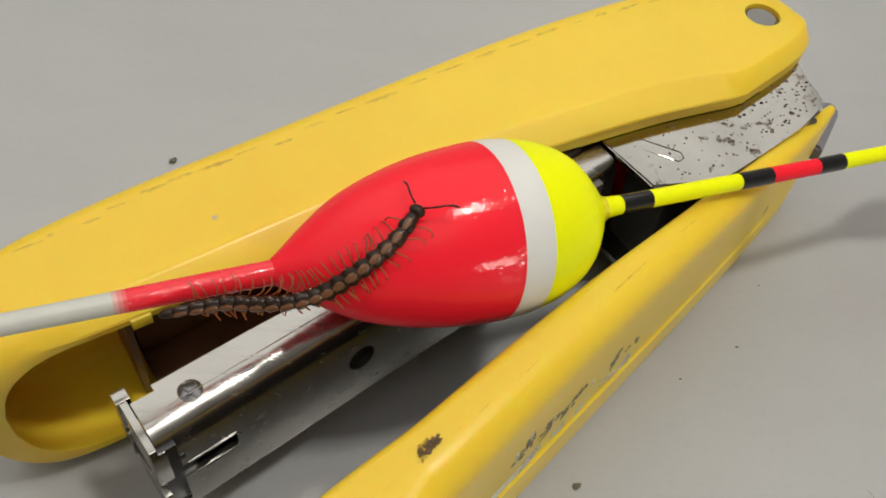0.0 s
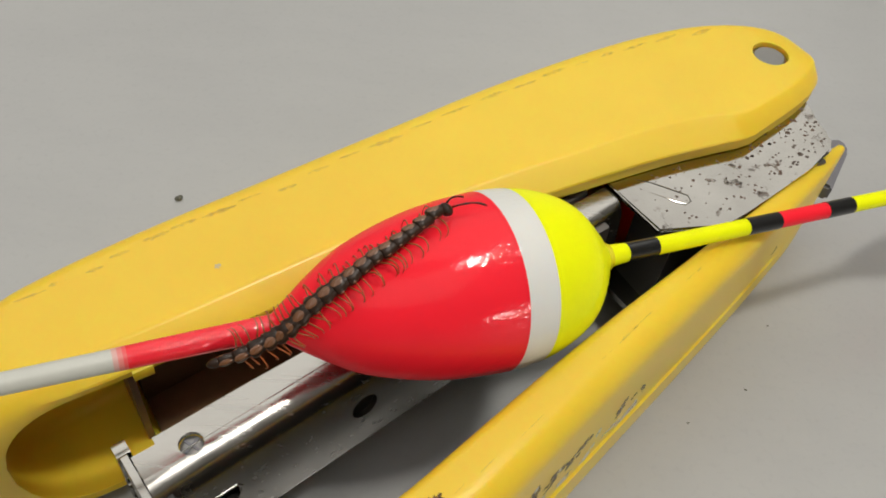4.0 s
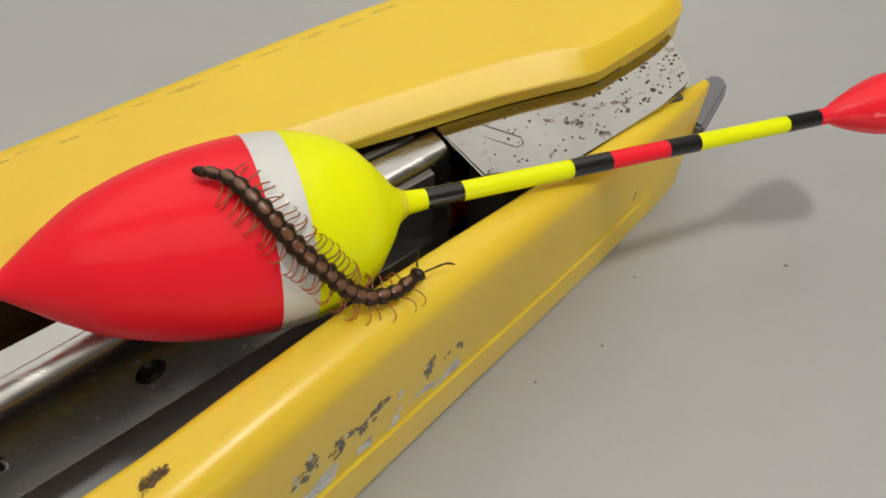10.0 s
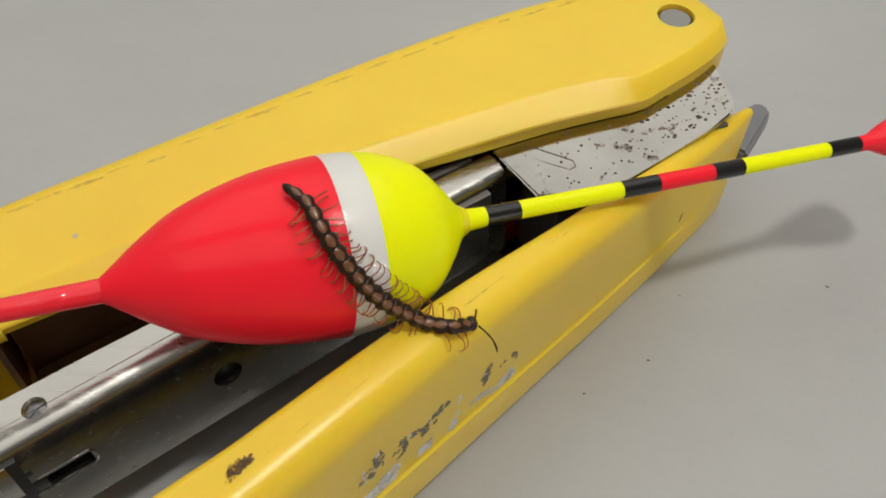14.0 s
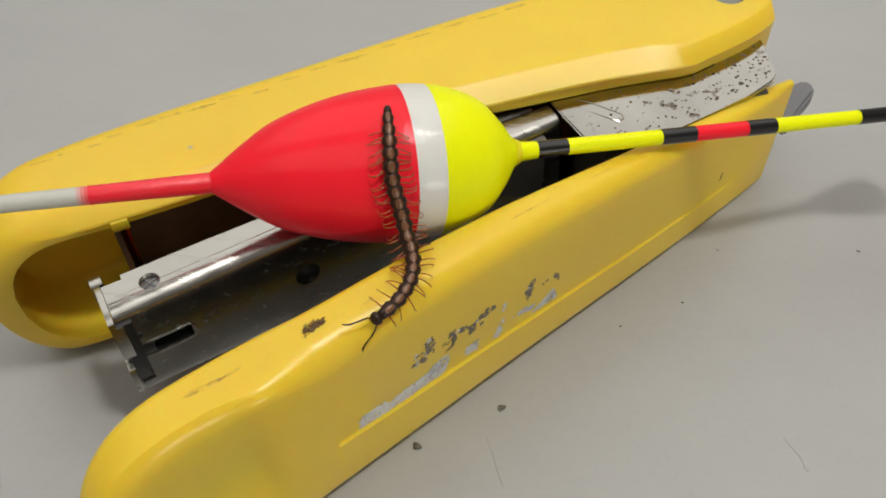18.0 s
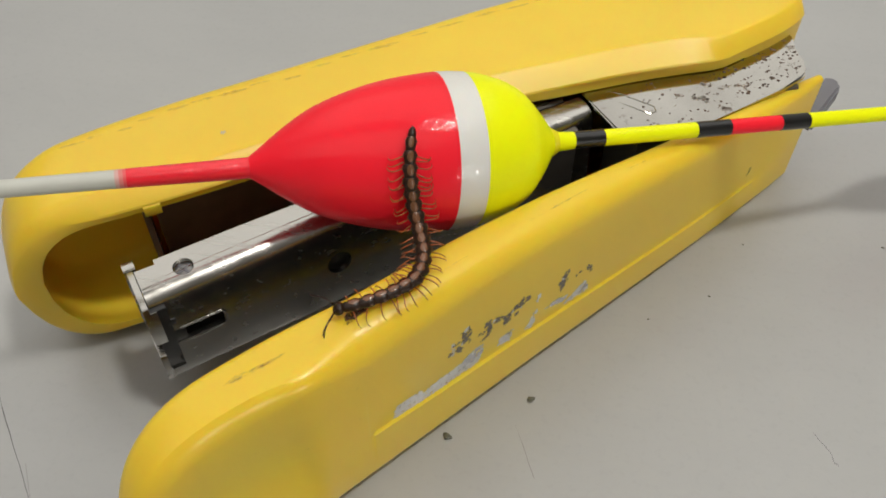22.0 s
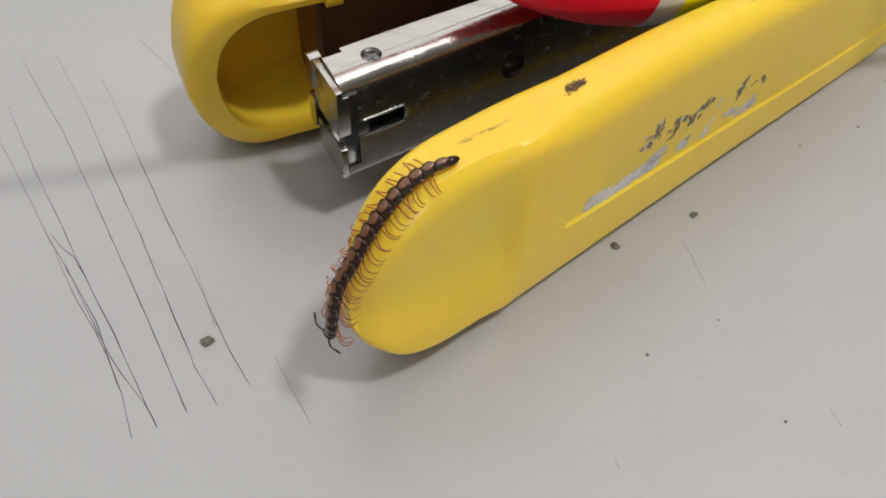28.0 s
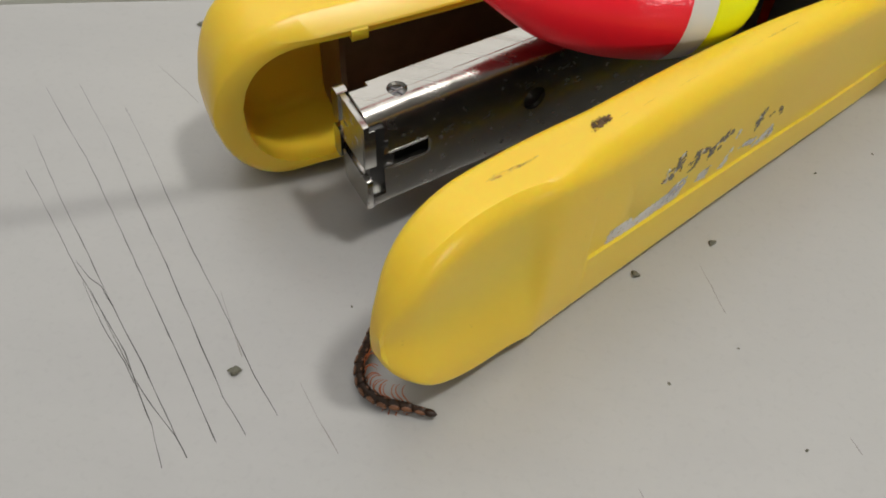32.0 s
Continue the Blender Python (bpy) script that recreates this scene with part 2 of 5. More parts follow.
def part(name, bm, mats, parent=None, label="", angle=35, own=None):
    """One mesh from a bmesh in world millimetres, under parent. own: the millimetre origin of the part itself."""
    me = bpy.data.meshes.new(name)
    base = at(parent) if parent else Vector((0, 0, 0))
    o = Vector(own) * MM if own else base
    bmesh.ops.transform(bm, matrix=Matrix.Translation(-o) @ Matrix.Scale(MM, 4), verts=bm.verts)
    bmesh.ops.recalc_face_normals(bm, faces=bm.faces)
    bm.to_mesh(me)
    bm.free()
    for m in mats if isinstance(mats, (list, tuple)) else [mats]:
        me.materials.append(m)
    me.shade_smooth()
    me.set_sharp_from_angle(angle=radians(angle))
    ob = new(name, me)
    if parent:
        ob.parent = parent
    ob.location = o - base
    if label:
        tagged(ob, label)
    return ob


class Frame:
    """A local plan frame: u along, v to the left of it, z up."""

    def __init__(self, x, y, degrees):
        self.o, a = Vector((x, y, 0)), radians(degrees)
        self.d, self.n = Vector((math.cos(a), math.sin(a), 0)), Vector((-math.sin(a), math.cos(a), 0))

    def __call__(self, u, v, z):
        return self.o + self.d * u + self.n * v + Vector((0, 0, z))


def rrect(v0, v1, z0, z1, radii, n=5):
    """Rounded rectangle, counter-clockwise from (v0, z0); radii for its four corners."""
    pts = []
    for (cv, cz, sv, sz, a0), r in zip(((v0, z0, 1, 1, 180), (v1, z0, -1, 1, 270), (v1, z1, -1, -1, 0), (v0, z1, 1, -1, 90)), radii):
        r = max(0.02, min(r, abs(v1 - v0) * 0.49, abs(z1 - z0) * 0.49))
        for i in range(n + 1):
            a = radians(a0 + 90 * i / n)
            pts.append((cv + sv * r + r * math.cos(a), cz + sz * r + r * math.sin(a)))
    return pts


def loft(bm, rings, mat=0, cap=True):
    vs = [[bm.verts.new(p) for p in ring] for ring in rings]
    k = len(vs[0])
    for a, b in zip(vs, vs[1:]):
        for i in range(k):
            f = bm.faces.new((a[i], a[(i + 1) % k], b[(i + 1) % k], b[i]))
            f.material_index = mat
    if cap:
        for ring in (vs[0], vs[-1]):
            bm.faces.new(ring).material_index = mat
    return vs


def prism(bm, outline, z0, z1, mat=0):
    return loft(bm, [[Vector((p[0], p[1], z)) for p in outline] for z in (z0, z1)], mat)


def box(bm, fr, u0, u1, v0, v1, z0, z1, r=0.2, mat=0):
    loft(bm, [[fr(u, v, z) for v, z in rrect(v0, v1, z0, z1, (r,) * 4, 2)] for u in (u0, u1)], mat)


def tube(bm, pts, radii, k=8, mat=0):
    """A round tube through the points."""
    rings = []
    pts = [Vector(p) for p in pts]
    side = None
    for i, p in enumerate(pts):
        t = (pts[min(i + 1, len(pts) - 1)] - pts[max(i - 1, 0)]).normalized()
        if side is None:
            side = t.orthogonal().normalized()
        side = (side - t * side.dot(t)).normalized()
        up = t.cross(side)
        r = radii[i] if isinstance(radii, (list, tuple)) else radii
        rings.append([p + (side * math.cos(2 * math.pi * j / k) + up * math.sin(2 * math.pi * j / k)) * r for j in range(k)])
    loft(bm, rings, mat)


def cut(solid, *tools):
    """solid minus tools, each a bmesh; gives a new bmesh."""
    obs = []
    for b in (solid, *tools):
        bmesh.ops.recalc_face_normals(b, faces=b.faces)
        me = bpy.data.meshes.new("shape")
        b.to_mesh(me)
        b.free()
        obs.append(new("shape", me))
    for t in obs[1:]:
        mod = obs[0].modifiers.new("cut", "BOOLEAN")
        mod.operation, mod.solver, mod.object = "DIFFERENCE", "EXACT", t
    got = bpy.data.meshes.new_from_object(obs[0].evaluated_get(bpy.context.evaluated_depsgraph_get()))
    out = bmesh.new()
    out.from_mesh(got)
    for o in obs:
        me = o.data
        bpy.data.objects.remove(o)
        bpy.data.meshes.remove(me)
    bpy.data.meshes.remove(got)
    return out


def along(x, pts):
    """Smooth curve through (x, y) points."""
    xs, ys = [p[0] for p in pts], [p[1] for p in pts]
    if x <= xs[0]:
        return ys[0]
    for i in range(len(xs) - 1):
        if x <= xs[i + 1]:
            f = (x - xs[i]) / (xs[i + 1] - xs[i])

            def slope(j):
                return (ys[min(j + 1, len(ys) - 1)] - ys[max(j - 1, 0)]) / (xs[min(j + 1, len(xs) - 1)] - xs[max(j - 1, 0)])

            h = xs[i + 1] - xs[i]
            return ((2 * f**3 - 3 * f**2 + 1) * ys[i] + (f**3 - 2 * f**2 + f) * h * slope(i)
                    + (-2 * f**3 + 3 * f**2) * ys[i + 1] + (f**3 - f**2) * h * slope(i + 1))
    return ys[-1]


def disc_tool(c, axis, r, depth, k=20):
    b = bmesh.new()
    axis = Vector(axis).normalized()
    tube(b, [Vector(c) - axis * depth, Vector(c) + axis * depth], r, k)
    return b

# ---- the room and the table ----


def slab(name, x0, x1, y0, y1, z0, z1, mat, label, kind="structure"):
    bm = bmesh.new()
    prism(bm, [(x0, y0), (x1, y0), (x1, y1), (x0, y1)], z0, z1)
    return tagged(part(name, bm, mat, None), label, name.split("_")[0], kind=kind)


slab("floor", -2600, 2600, -2600, 2600, -780, -740, FLOOR, "plain dull grey sheet floor under the table")
slab("ceiling", -2600, 2600, -2600, 2600, 1520, 1560, CEIL, "plain off-white ceiling above the table")
slab("wall_north", -2600, 2600, 2600, 2680, -740, 1520, WALL, "plain painted wall behind the table")
slab("wall_south", -2600, 2600, -2680, -2600, -740, 1520, WALL, "plain painted wall before the table")
slab("wall_east", 2600, 2680, -2600, 2600, -740, 1520, WALL, "plain painted wall beside the table")
slab("wall_west", -2680, -2600, -2600, 2600, -740, 1520, WALL, "plain painted wall beside the table")


def ceiling_lamp(x, y):
    lamp = thing("ceiling_lamp", x, y, 1520, "white ceiling lamp with a bare tube", "lamp", "ceiling lamps")
    bm = bmesh.new()
    f = Frame(x, y, 0)
    box(bm, f, -600, 600, -60, 60, 1450, 1519, 8)
    part("housing", bm, CEIL, lamp)
    return lamp


ceiling_lamp(LAMP_A[0] * 1000, LAMP_A[1] * 1000)

table = thing("table", 100, 200, -740, "table with a pale grey laminate top, scratched and gritty", "table")
bm = bmesh.new()
loft(bm, [[Vector((x, y, z)) for x, z in rrect(-700, 900, -28, 0, (6, 6, 1.5, 1.5), 3)] for y in (-350, 650)])
part("tabletop", bm, LAMINATE, table)
for lx in (-640, 840):
    for ly in (-290, 590):
        bm = bmesh.new()
        box(bm, Frame(lx, ly, 0), -20, 20, -20, 20, -740, -28, 3)
        part("leg", bm, STEEL, table)


def mark(pts, w, mat, name="pencil_line"):
    """A thin line drawn on the tabletop, of uneven width."""
    bm = bmesh.new()
    rng = random.Random(str(pts))
    dense = []
    for a, b in zip(pts, pts[1:]):
        a, b = Vector((*a, 0)), Vector((*b, 0))
        n = max(2, int((b - a).length / 1.5))
        dense += [a.lerp(b, i / n) for i in range(n)]
    dense.append(Vector((*pts[-1], 0)))
    rows = []
    for i, p in enumerate(dense):
        t = (dense[min(i + 1, len(dense) - 1)] - dense[max(i - 1, 0)]).normalized()
        s = Vector((-t.y, t.x, 0)) * w * 0.66 * rng.uniform(0.4, 1.2) * (0.35 + 0.65 * min(1, 1.6 * i / len(dense)))
        q = p + Vector((-t.y, t.x, 0)) * rng.uniform(-0.04, 0.04)
        rows.append((bm.verts.new(q + s + Vector((0, 0, 0.004))), bm.verts.new(q + Vector((0, 0, 0.03))), bm.verts.new(q - s + Vector((0, 0, 0.004)))))
    for a, b in zip(rows, rows[1:]):
        bm.faces.new((a[0], a[1], b[1], b[0]))
        bm.faces.new((a[1], a[2], b[2], b[1]))
    return part(name, bm, mat, table)


for pts, w in (
        ([(-54.7, 18.2), (-47.0, 8.8), (-41.5, 2.6), (-34.8, -5.2), (-29.0, -11.6), (-22.4, -19.4), (-20.7, -21.3)], 0.085),
        ([(-53.1, 12.4), (-47.2, 6.0), (-40.4, -1.4), (-37.0, -4.8), (-31.3, -10.6), (-28.6, -14.4), (-25.4, -18.5), (-22.8, -22.8)], 0.085),
        ([(-39.5, -2.5), (-35.2, -7.6), (-30.8, -11.9), (-28.9, -14.1)], 0.07),
        ([(-41.4, 0.1), (-38.9, -1.9), (-37.1, -2.8), (-34.8, -5.2)], 0.10),
        ([(-38.2, -3.4), (-33.4, -8.8), (-27.8, -14.9), (-22.4, -19.4)], 0.075),
        ([(-56.9, 27.1), (-52.2, 21.9), (-46.4, 15.7), (-39.0, 6.7), (-27.4, -7.6), (-19.6, -17.5), (-18.3, -19.2)], 0.085),
        ([(-52.7, 28.5), (-45.0, 19.6), (-37.4, 9.7), (-30.7, 1.3), (-24.4, -7.1), (-19.2, -14.0), (-15.5, -17.9)], 0.085),
        ([(-45.1, 25.5), (-40.6, 20.0), (-34.7, 12.1), (-28.1, 3.5), (-22.3, -3.6), (-16.8, -10.8), (-12.9, -15.1)], 0.08)):
    mark(pts, w, PENCIL)
for pts in ([(-11.6, -10.9), (-8.6, -14.8), (-5.7, -18.2)], [(-43.8, 34.5), (-40.0, 31.7), (-36.0, 28.5)], [(31.7, 13.1), (33.0, 10.3), (34.6, 6.5)],
            [(25.0, -16.6), (25.6, -17.7)], [(47.3, -7.1), (48.3, -8.9)], [(56.3, 6.8), (57.0, 5.0), (58.6, 4.2)], [(-23.5, -1.0), (-20.5, -6.0), (-18.6, -9.0)]):
    mark(pts, 0.075, FAINT, "scratch")

mark([(66.8, 17.8), (67.3, 16.9), (68.1, 16.0), (68.6, 15.2), (68.8, 14.2), (69.3, 13.7)], 0.06, PENCIL, "hair")
mark([(81.2, 12.8), (84.6, 14.4), (88.2, 15.9), (95.0, 18.9)], 0.36, PENCIL, "long_scratch")


def crumb(x, y, size, seed, flat=0.6, label="small dark crumb of grit lying on the table"):
    rng = random.Random(seed)
    ob = thing("crumb", x, y, 0, label, "crumb", "grit on the table")
    bm = bmesh.new()
    bmesh.ops.create_icosphere(bm, subdivisions=3, radius=size * 0.4)
    for v in bm.verts:
        k = 1 + 0.55 * noise.noise(v.co * 2.6 + Vector((seed, 0, 0))) + 0.25 * noise.noise(v.co * 7 + Vector((0, seed, 0)))
        v.co = Vector((v.co.x * k * 1.25, v.co.y * k * 0.85, v.co.z * k * flat))
    bmesh.ops.rotate(bm, verts=bm.verts, matrix=Matrix.Rotation(rng.uniform(0, 3), 3, "Z"))
    low = min(v.co.z for v in bm.verts)
    bmesh.ops.translate(bm, verts=bm.verts, vec=(x, y, -low))
    part("grain", bm, CRUMB, ob, angle=60)


crumb(33.3, 16.7, 0.95, 1)
crumb(24.0, 10.1, 1.05, 2)
crumb(-18.8, -10.9, 1.35, 3)
crumb(42.5, -9.4, 0.4, 4)
crumb(28.1, -4.0, 0.45, 5, 0.3)
crumb(35.9, 2.0, 0.3, 6, 0.3)
crumb(-19.6, 62.0, 1.1, 7)
crumb(-40.6, 44.2, 1.2, 8, 0.3)
for k, (x, y, size) in enumerate(((55.3, 36.3, 0.4), (47.2, 31.2, 0.35), (79.5, 48.9, 0.45), (60.2, 46.3, 0.35), (-8.2, -0.4, 0.35))):
    crumb(x, y, size, 20 + k, 0.4)

# ---- the stapler ----
stapler = thing("stapler", 20, 25, 0, "yellow plastic stapler lying on its side, opened, scuffed and worn", "stapler")
FA, FB, FM = Frame(-24.0, 13.5, 33), Frame(11.9, -0.8, 48.5), Frame(-8.5, 9.9, 38)


def handle_rim(u):
    return along(u, [(-3, 1.2), (3, 0.1), (14, -0.5), (30, -0.3), (50, 0.2), (58, -0.3), (65, -1.0), (77, -2.4), (84, -3.7), (87.2, -4.4), (88.6, -4.6), (90.2, -4.35), (94, -3.75), (98.4, -3.0), (102.4, -1.8), (105.6, 0.2), (107.3, 3.2)])


def handle_back(u):
    return along(u, [(-3.2, 6.6), (-2, 8.4), (0, 10.2), (3, 11.3), (8, 13.0), (20, 14.5), (34, 15.3), (50, 16.2), (66, 17.0), (82, 16.8), (91, 15.8), (96, 14.6), (99.6, 13.1), (103, 11.1), (105, 9.2), (106.4, 7.2), (107.2, 5.2), (107.5, 4.0)])


def end_round(u, u0, r, p=2.3):
    f = min(1.0, max(0.0, (u0 + r - u) / r))
    return max(0.02, (1 - f**p)) ** (1 / p)


def handle_rings(inset, u0, u1, open_front=False):
    rings = []
    n = 56
    for i in range(n + 1):
        f = i / n
        u = u0 + (u1 - u0) * (f - 0.085 * math.sin(2 * math.pi * f) * 1.2)
        h = (11.6 - inset - (0.72 * min(1.0, max(0.0, (u - 52) / 14)) if open_front else 0.0)) * end_round(u, u0, 9.5 - inset * 0.6)
        h *= 1 - 0.1 * max(0.0, (u - 100.0) / 7.4) ** 2.5
        h -= 2.6 * (1 - math.sqrt(max(0.0, 1 - (max(0.0, u - 104.6) / 2.85) ** 2))) if not open_front else 0.0
        v0, v1 = handle_rim(u), handle_back(u) - inset
        if u > 100:
            v1 = min(v1, handle_back(u))
        if open_front:
            v0 -= 8
        rb = 2.4 if not open_front else 2.0
        rf = 2.3 if not open_front else 0.8
        ring = rrect(v0, v1, 12.7 - h, 12.7 + h, (rf, rb, rb, rf), 5)
        if not open_front:
            c = along(u, [(-2, 1.6), (6, 2.2), (25, 2.5), (60, 2.9), (84, 3.3), (87, 2.8), (91, 2.0), (105, 1.8)]) * min(1, h / 9)
            c = min(c, 0.42 * (v1 - v0))
            d = 1.9 * min(1, h / 9)
            lo, hi = 12.7 - h, 12.7 + h
            k = min(1.0, max(0.0, (u - 4) / 5))
            arc = ring[:6], ring[-6:]
            ring[:6] = [(v0 + 0.1, lo + d + 0.5), (v0, lo + d + 0.1), (v0 + 0.12, lo + d - 0.15), (v0 + c - 0.25, lo + 0.16), (v0 + c, lo + 0.03), (v0 + c + 0.3, lo)]
            ring[-6:] = [(v0 + c + 0.3, hi), (v0 + c, hi - 0.03), (v0 + c - 0.25, hi - 0.16), (v0 + 0.12, hi - d + 0.15), (v0, hi - d - 0.1), (v0 + 0.1, hi - d - 0.5)]
            # rounded at the blunt end, bevelled further on
            for i in range(6):
                for j, a in ((i, arc[0][i]), (i - 6, arc[1][i])):
                    ring[j] = (a[0] + (ring[j][0] - a[0]) * k, a[1] + (ring[j][1] - a[1]) * k)
        rings.append([FA(u, v, z) for v, z in ring])
    return rings


bm = bmesh.new()
loft(bm, handle_rings(0, -2.4, 107.4))
tool = bmesh.new()
loft(tool, handle_rings(2.8, 1.0, 93, True))
pivot = FA(100.1, 4.6, 24.3)
bm = cut(bm, tool, disc_tool(pivot, (0, 0, 1), 2.35, 3.0, 28))
handle = part("handle", bm, YELLOW, stapler, "scuffed yellow plastic lever with an open hollow side", 24)
bm = bmesh.new()
tube(bm, [pivot - Vector((0, 0, 3.0)), pivot - Vector((0, 0, 0.75)), pivot - Vector((0, 0, 0.45))], [2.3, 2.3, 1.9], 28)
part("pivot_pin", bm, STEEL, stapler, "dull steel pivot pin sunk in a round hole")
# inner guide ribs of the lever
for u, w in ((13.6, 0.7),):
    bm = bmesh.new()
    box(bm, FA, u, u + w, 3.0, 11.5, 3.4, 21.6, 0.2)
    part("inner_rib", bm, BROWN_METAL, handle, "thin browned steel tab inside the lever")
# brown plates added in the hollow; their colour stands in for its shade
bm = bmesh.new()
loft(bm, [[FA(u, v, z) for v, z in rrect(handle_back(u) - 6.5, handle_back(u) - 3.4, 3.6, 21.4, (0.6,) * 4, 2)] for u in (15, 25, 40, 55, 70, 84)])
part("hollow_plate", bm, BROWN_METAL, handle, "brown plate added to darken the hollow of the lever")
bm = bmesh.new()
loft(bm, [[FA(u, v, z) for v, z in rrect(1.2, handle_back(u) - 6.6, 4.0, 4.7, (0.2,) * 4, 2)] for u in (15, 25, 40, 55, 66)])
part("hollow_floor", bm, BROWN_METAL, handle, "brown floor plate added to darken the hollow")
bm = bmesh.new()
loft(bm, [[FA(u, v, z) for v, z in rrect(handle_back(u) - 3.38, handle_back(u) - 2.9, 3.8, 21.2, (0.2,) * 4, 2)] for u in (15, 25, 40, 55, 70, 84)])
part("hollow_back", bm, BROWN_METAL, handle, "brown back plate added to darken the hollow")
bm = bmesh.new()
box(bm, FA, 14.0, 15.9, -0.8, 1.6, 20.8, 22.3, 0.3)
part("rim_tab", bm, YELLOW, handle)


def base_top(u):
    return along(u, [(-20, 26.2), (0, 26.2), (20, 26.2), (34, 25.2), (50, 22.9), (66, 20.7), (83, 18.4)])


def base_inner(u):
    return along(u, [(-20, 3.0), (-15, 5.6), (-8, 6.6), (-1, 6.5), (4, 6.1), (9, 5.5), (14, 5.2), (30, 4.4), (46, 3.5), (56, 2.9), (62, 2.4), (68, 2.1), (74, 2.0), (80, 1.6), (84, 0.9)])


def base_outer(u):
    return along(u, [(-20, 3.0), (-18.2, 2.0), (-17.0, 0.8), (-15.6, 0.0), (-14.0, -0.35), (-11, -0.5), (-4, -0.7), (-0.5, -0.85), (3, -0.75), (6, -0.72), (30, -0.8), (60, -0.9), (78, -0.5), (84, 0.0)])


def ledge(u):
    """Height of the lower edge of the sunk strip."""
    return along(u, [(-20, 9.6), (6, 9.6), (14, 9.1), (30, 8.2), (55, 6.7), (84, 5.5)])


def strip_depth(u):
    return along(u, [(-20, 0.0), (6.4, 0.0), (6.7, 0.06), (7.3, 0.26), (8.0, 0.28), (40, 0.24), (60, 0.20), (70, 0.18), (76, 0.0), (84, 0.0)])


def scoop(u, f):
    """How far the outer face of the round end is set back; f: the height's share."""
    return (1.75 * f - 0.5 + 1.0 * math.exp(-(((f - 0.48) / 0.28) ** 2))) / (1 + math.exp((u + 0.2 + 0.9 * f**3) / (0.36 + 1.3 * f**3)))


def panel_depth(u):
    return along(u, [(-20, 0.0), (9, 0.0), (14, 0.14), (70, 0.14), (77, 0.0), (84, 0.0)])


def base_rings(inset, u0, u1, open_side=False):
    rings = []
    n = 60
    us = [u0 + (u1 - u0) * (i / n - 0.108 * math.sin(2 * math.pi * i / n)) for i in range(n + 1)]
    if not open_side:
        us = [u for u in us if not (-2.6 < u < 2.4 or 5.8 < u < 9.2)]
        us = sorted(us + [-2.4 + 0.3 * i for i in range(16)] + [6.0 + 0.22 * i for i in range(15)])
    for u in us:
        e = end_round(u, u0, 12.0 - inset, 2.2)
        top = base_top(u)
        mid, h = top * 0.5, (top * 0.5 - inset) * e
        v0, v1 = base_outer(u) + inset, base_inner(u)
        if open_side:
            v1 += 8
        lift = min(1.0, h / 9) * 1.55 / (1 + math.exp((u + 1.2) / 1.2)) if not open_side else 0
        lo, hi = mid - h + lift, mid + h
        corner = along(u, [(-20, 2.6), (-4, 2.6), (-1.5, 2.2), (0.8, 1.7), (4, 2.3), (10, 3.6), (84, 3.0)])
        ring = rrect(v0, v1, lo, hi, (2.4, 1.2, 1.1, corner) if not open_side else (0.6,) * 4, 5)
        if not open_side:
            # the sunk panel for the print: a ledge below, running out softly above
            z1 = min(max(ledge(u), lo + 2.5), hi - corner - 5.5)
            z2 = max(z1 + 4.6, hi - corner - 0.2)
            dp, dq = strip_depth(u), panel_depth(u)
            th = math.sqrt(min(1.0, max(0.0, (u - 6.6) / 2.2)))
            if u < 5:
                step = (hi - corner - lo - 2.4) / 7
                ring += [(v0, hi - corner - step * i) for i in range(1, 7)]
            else:
                ring += [(v0, z2), (v0 + dq, max(z1 + 3.6, z2 - 2.5)), (v0 + dq, z1 + 0.6 + 2.4 * th), (v0 + dp, z1 + 0.4 + 2.2 * th), (v0 + dp, z1 + 0.3), (v0 - dp * 0.12, z1)]
            # the outer face leans back towards its round end
            k = min(1.0, h / 9)
            ring = [(v + k * scoop(u, (z - lo) / (hi - lo)) * max(0.0, 1 - max(0.0, v - v0) / 3.2), z) for v, z in ring]
        rings.append([FB(u, v, z) for v, z in ring])
    return rings


bm = bmesh.new()
loft(bm, base_rings(0, -18.5, 83.2))
tool = bmesh.new()
loft(tool, base_rings(1.9, -14.5, 81, True))
bm = cut(bm, tool)
base = part("base", bm, YELLOW, stapler, "yellow plastic base with a sunk strip and worn print", 21)

# magazine: a chrome channel, its side uppermost
MZ0, MZ1 = 6.8, 20.0


def mag_v(u):
    return -0.7 + 0.042 * u, along(u, [(0, 5.0), (6, 5.1), (12, 5.3), (30, 5.4), (58, 5.3)])


def mag_ring(u, inset):
    v0, v1 = mag_v(u)
    ring = rrect(v0 + inset, v1 + inset * 8, MZ0 + inset, MZ1 - inset, (0.9, 0.2, 0.2, 2.5 - inset), 8)
    return [FM(u, v - 0.85 * max(0, (MZ1 - 2 - z) / 11) * max(0, 1 - (v - v0) / 3), z) for v, z in ring]


bm = bmesh.new()
loft(bm, [mag_ring(u, 0.0) for u in (0.4, 1.5, 12, 24, 40, 57.8, 58.8)])
tool = bmesh.new()
loft(tool, [mag_ring(u, 0.55) for u in (-2, 12, 24, 40, 57.6)])
slot = bmesh.new()
box(slot, FM, 1.4, 7.6, -4, 0.6, 12.4, 14.4, 0.5)
notch = bmesh.new()
box(notch, FM, -1, 1.9, -4, 0.35, 8.6, 18.8, 0.3)
notch2 = bmesh.new()
box(notch2, FM, -1, 2.7, 4.2, 8, 19, 21, 0.2)
bm = cut(bm, tool, slot, notch, notch2, disc_tool(FM(22.1, 0.2, 13.6), FM.n, 1.55, 1.2), disc_tool(FM(5.3, 2.5, 20), (0, 0, 1), 1.15, 1.0))
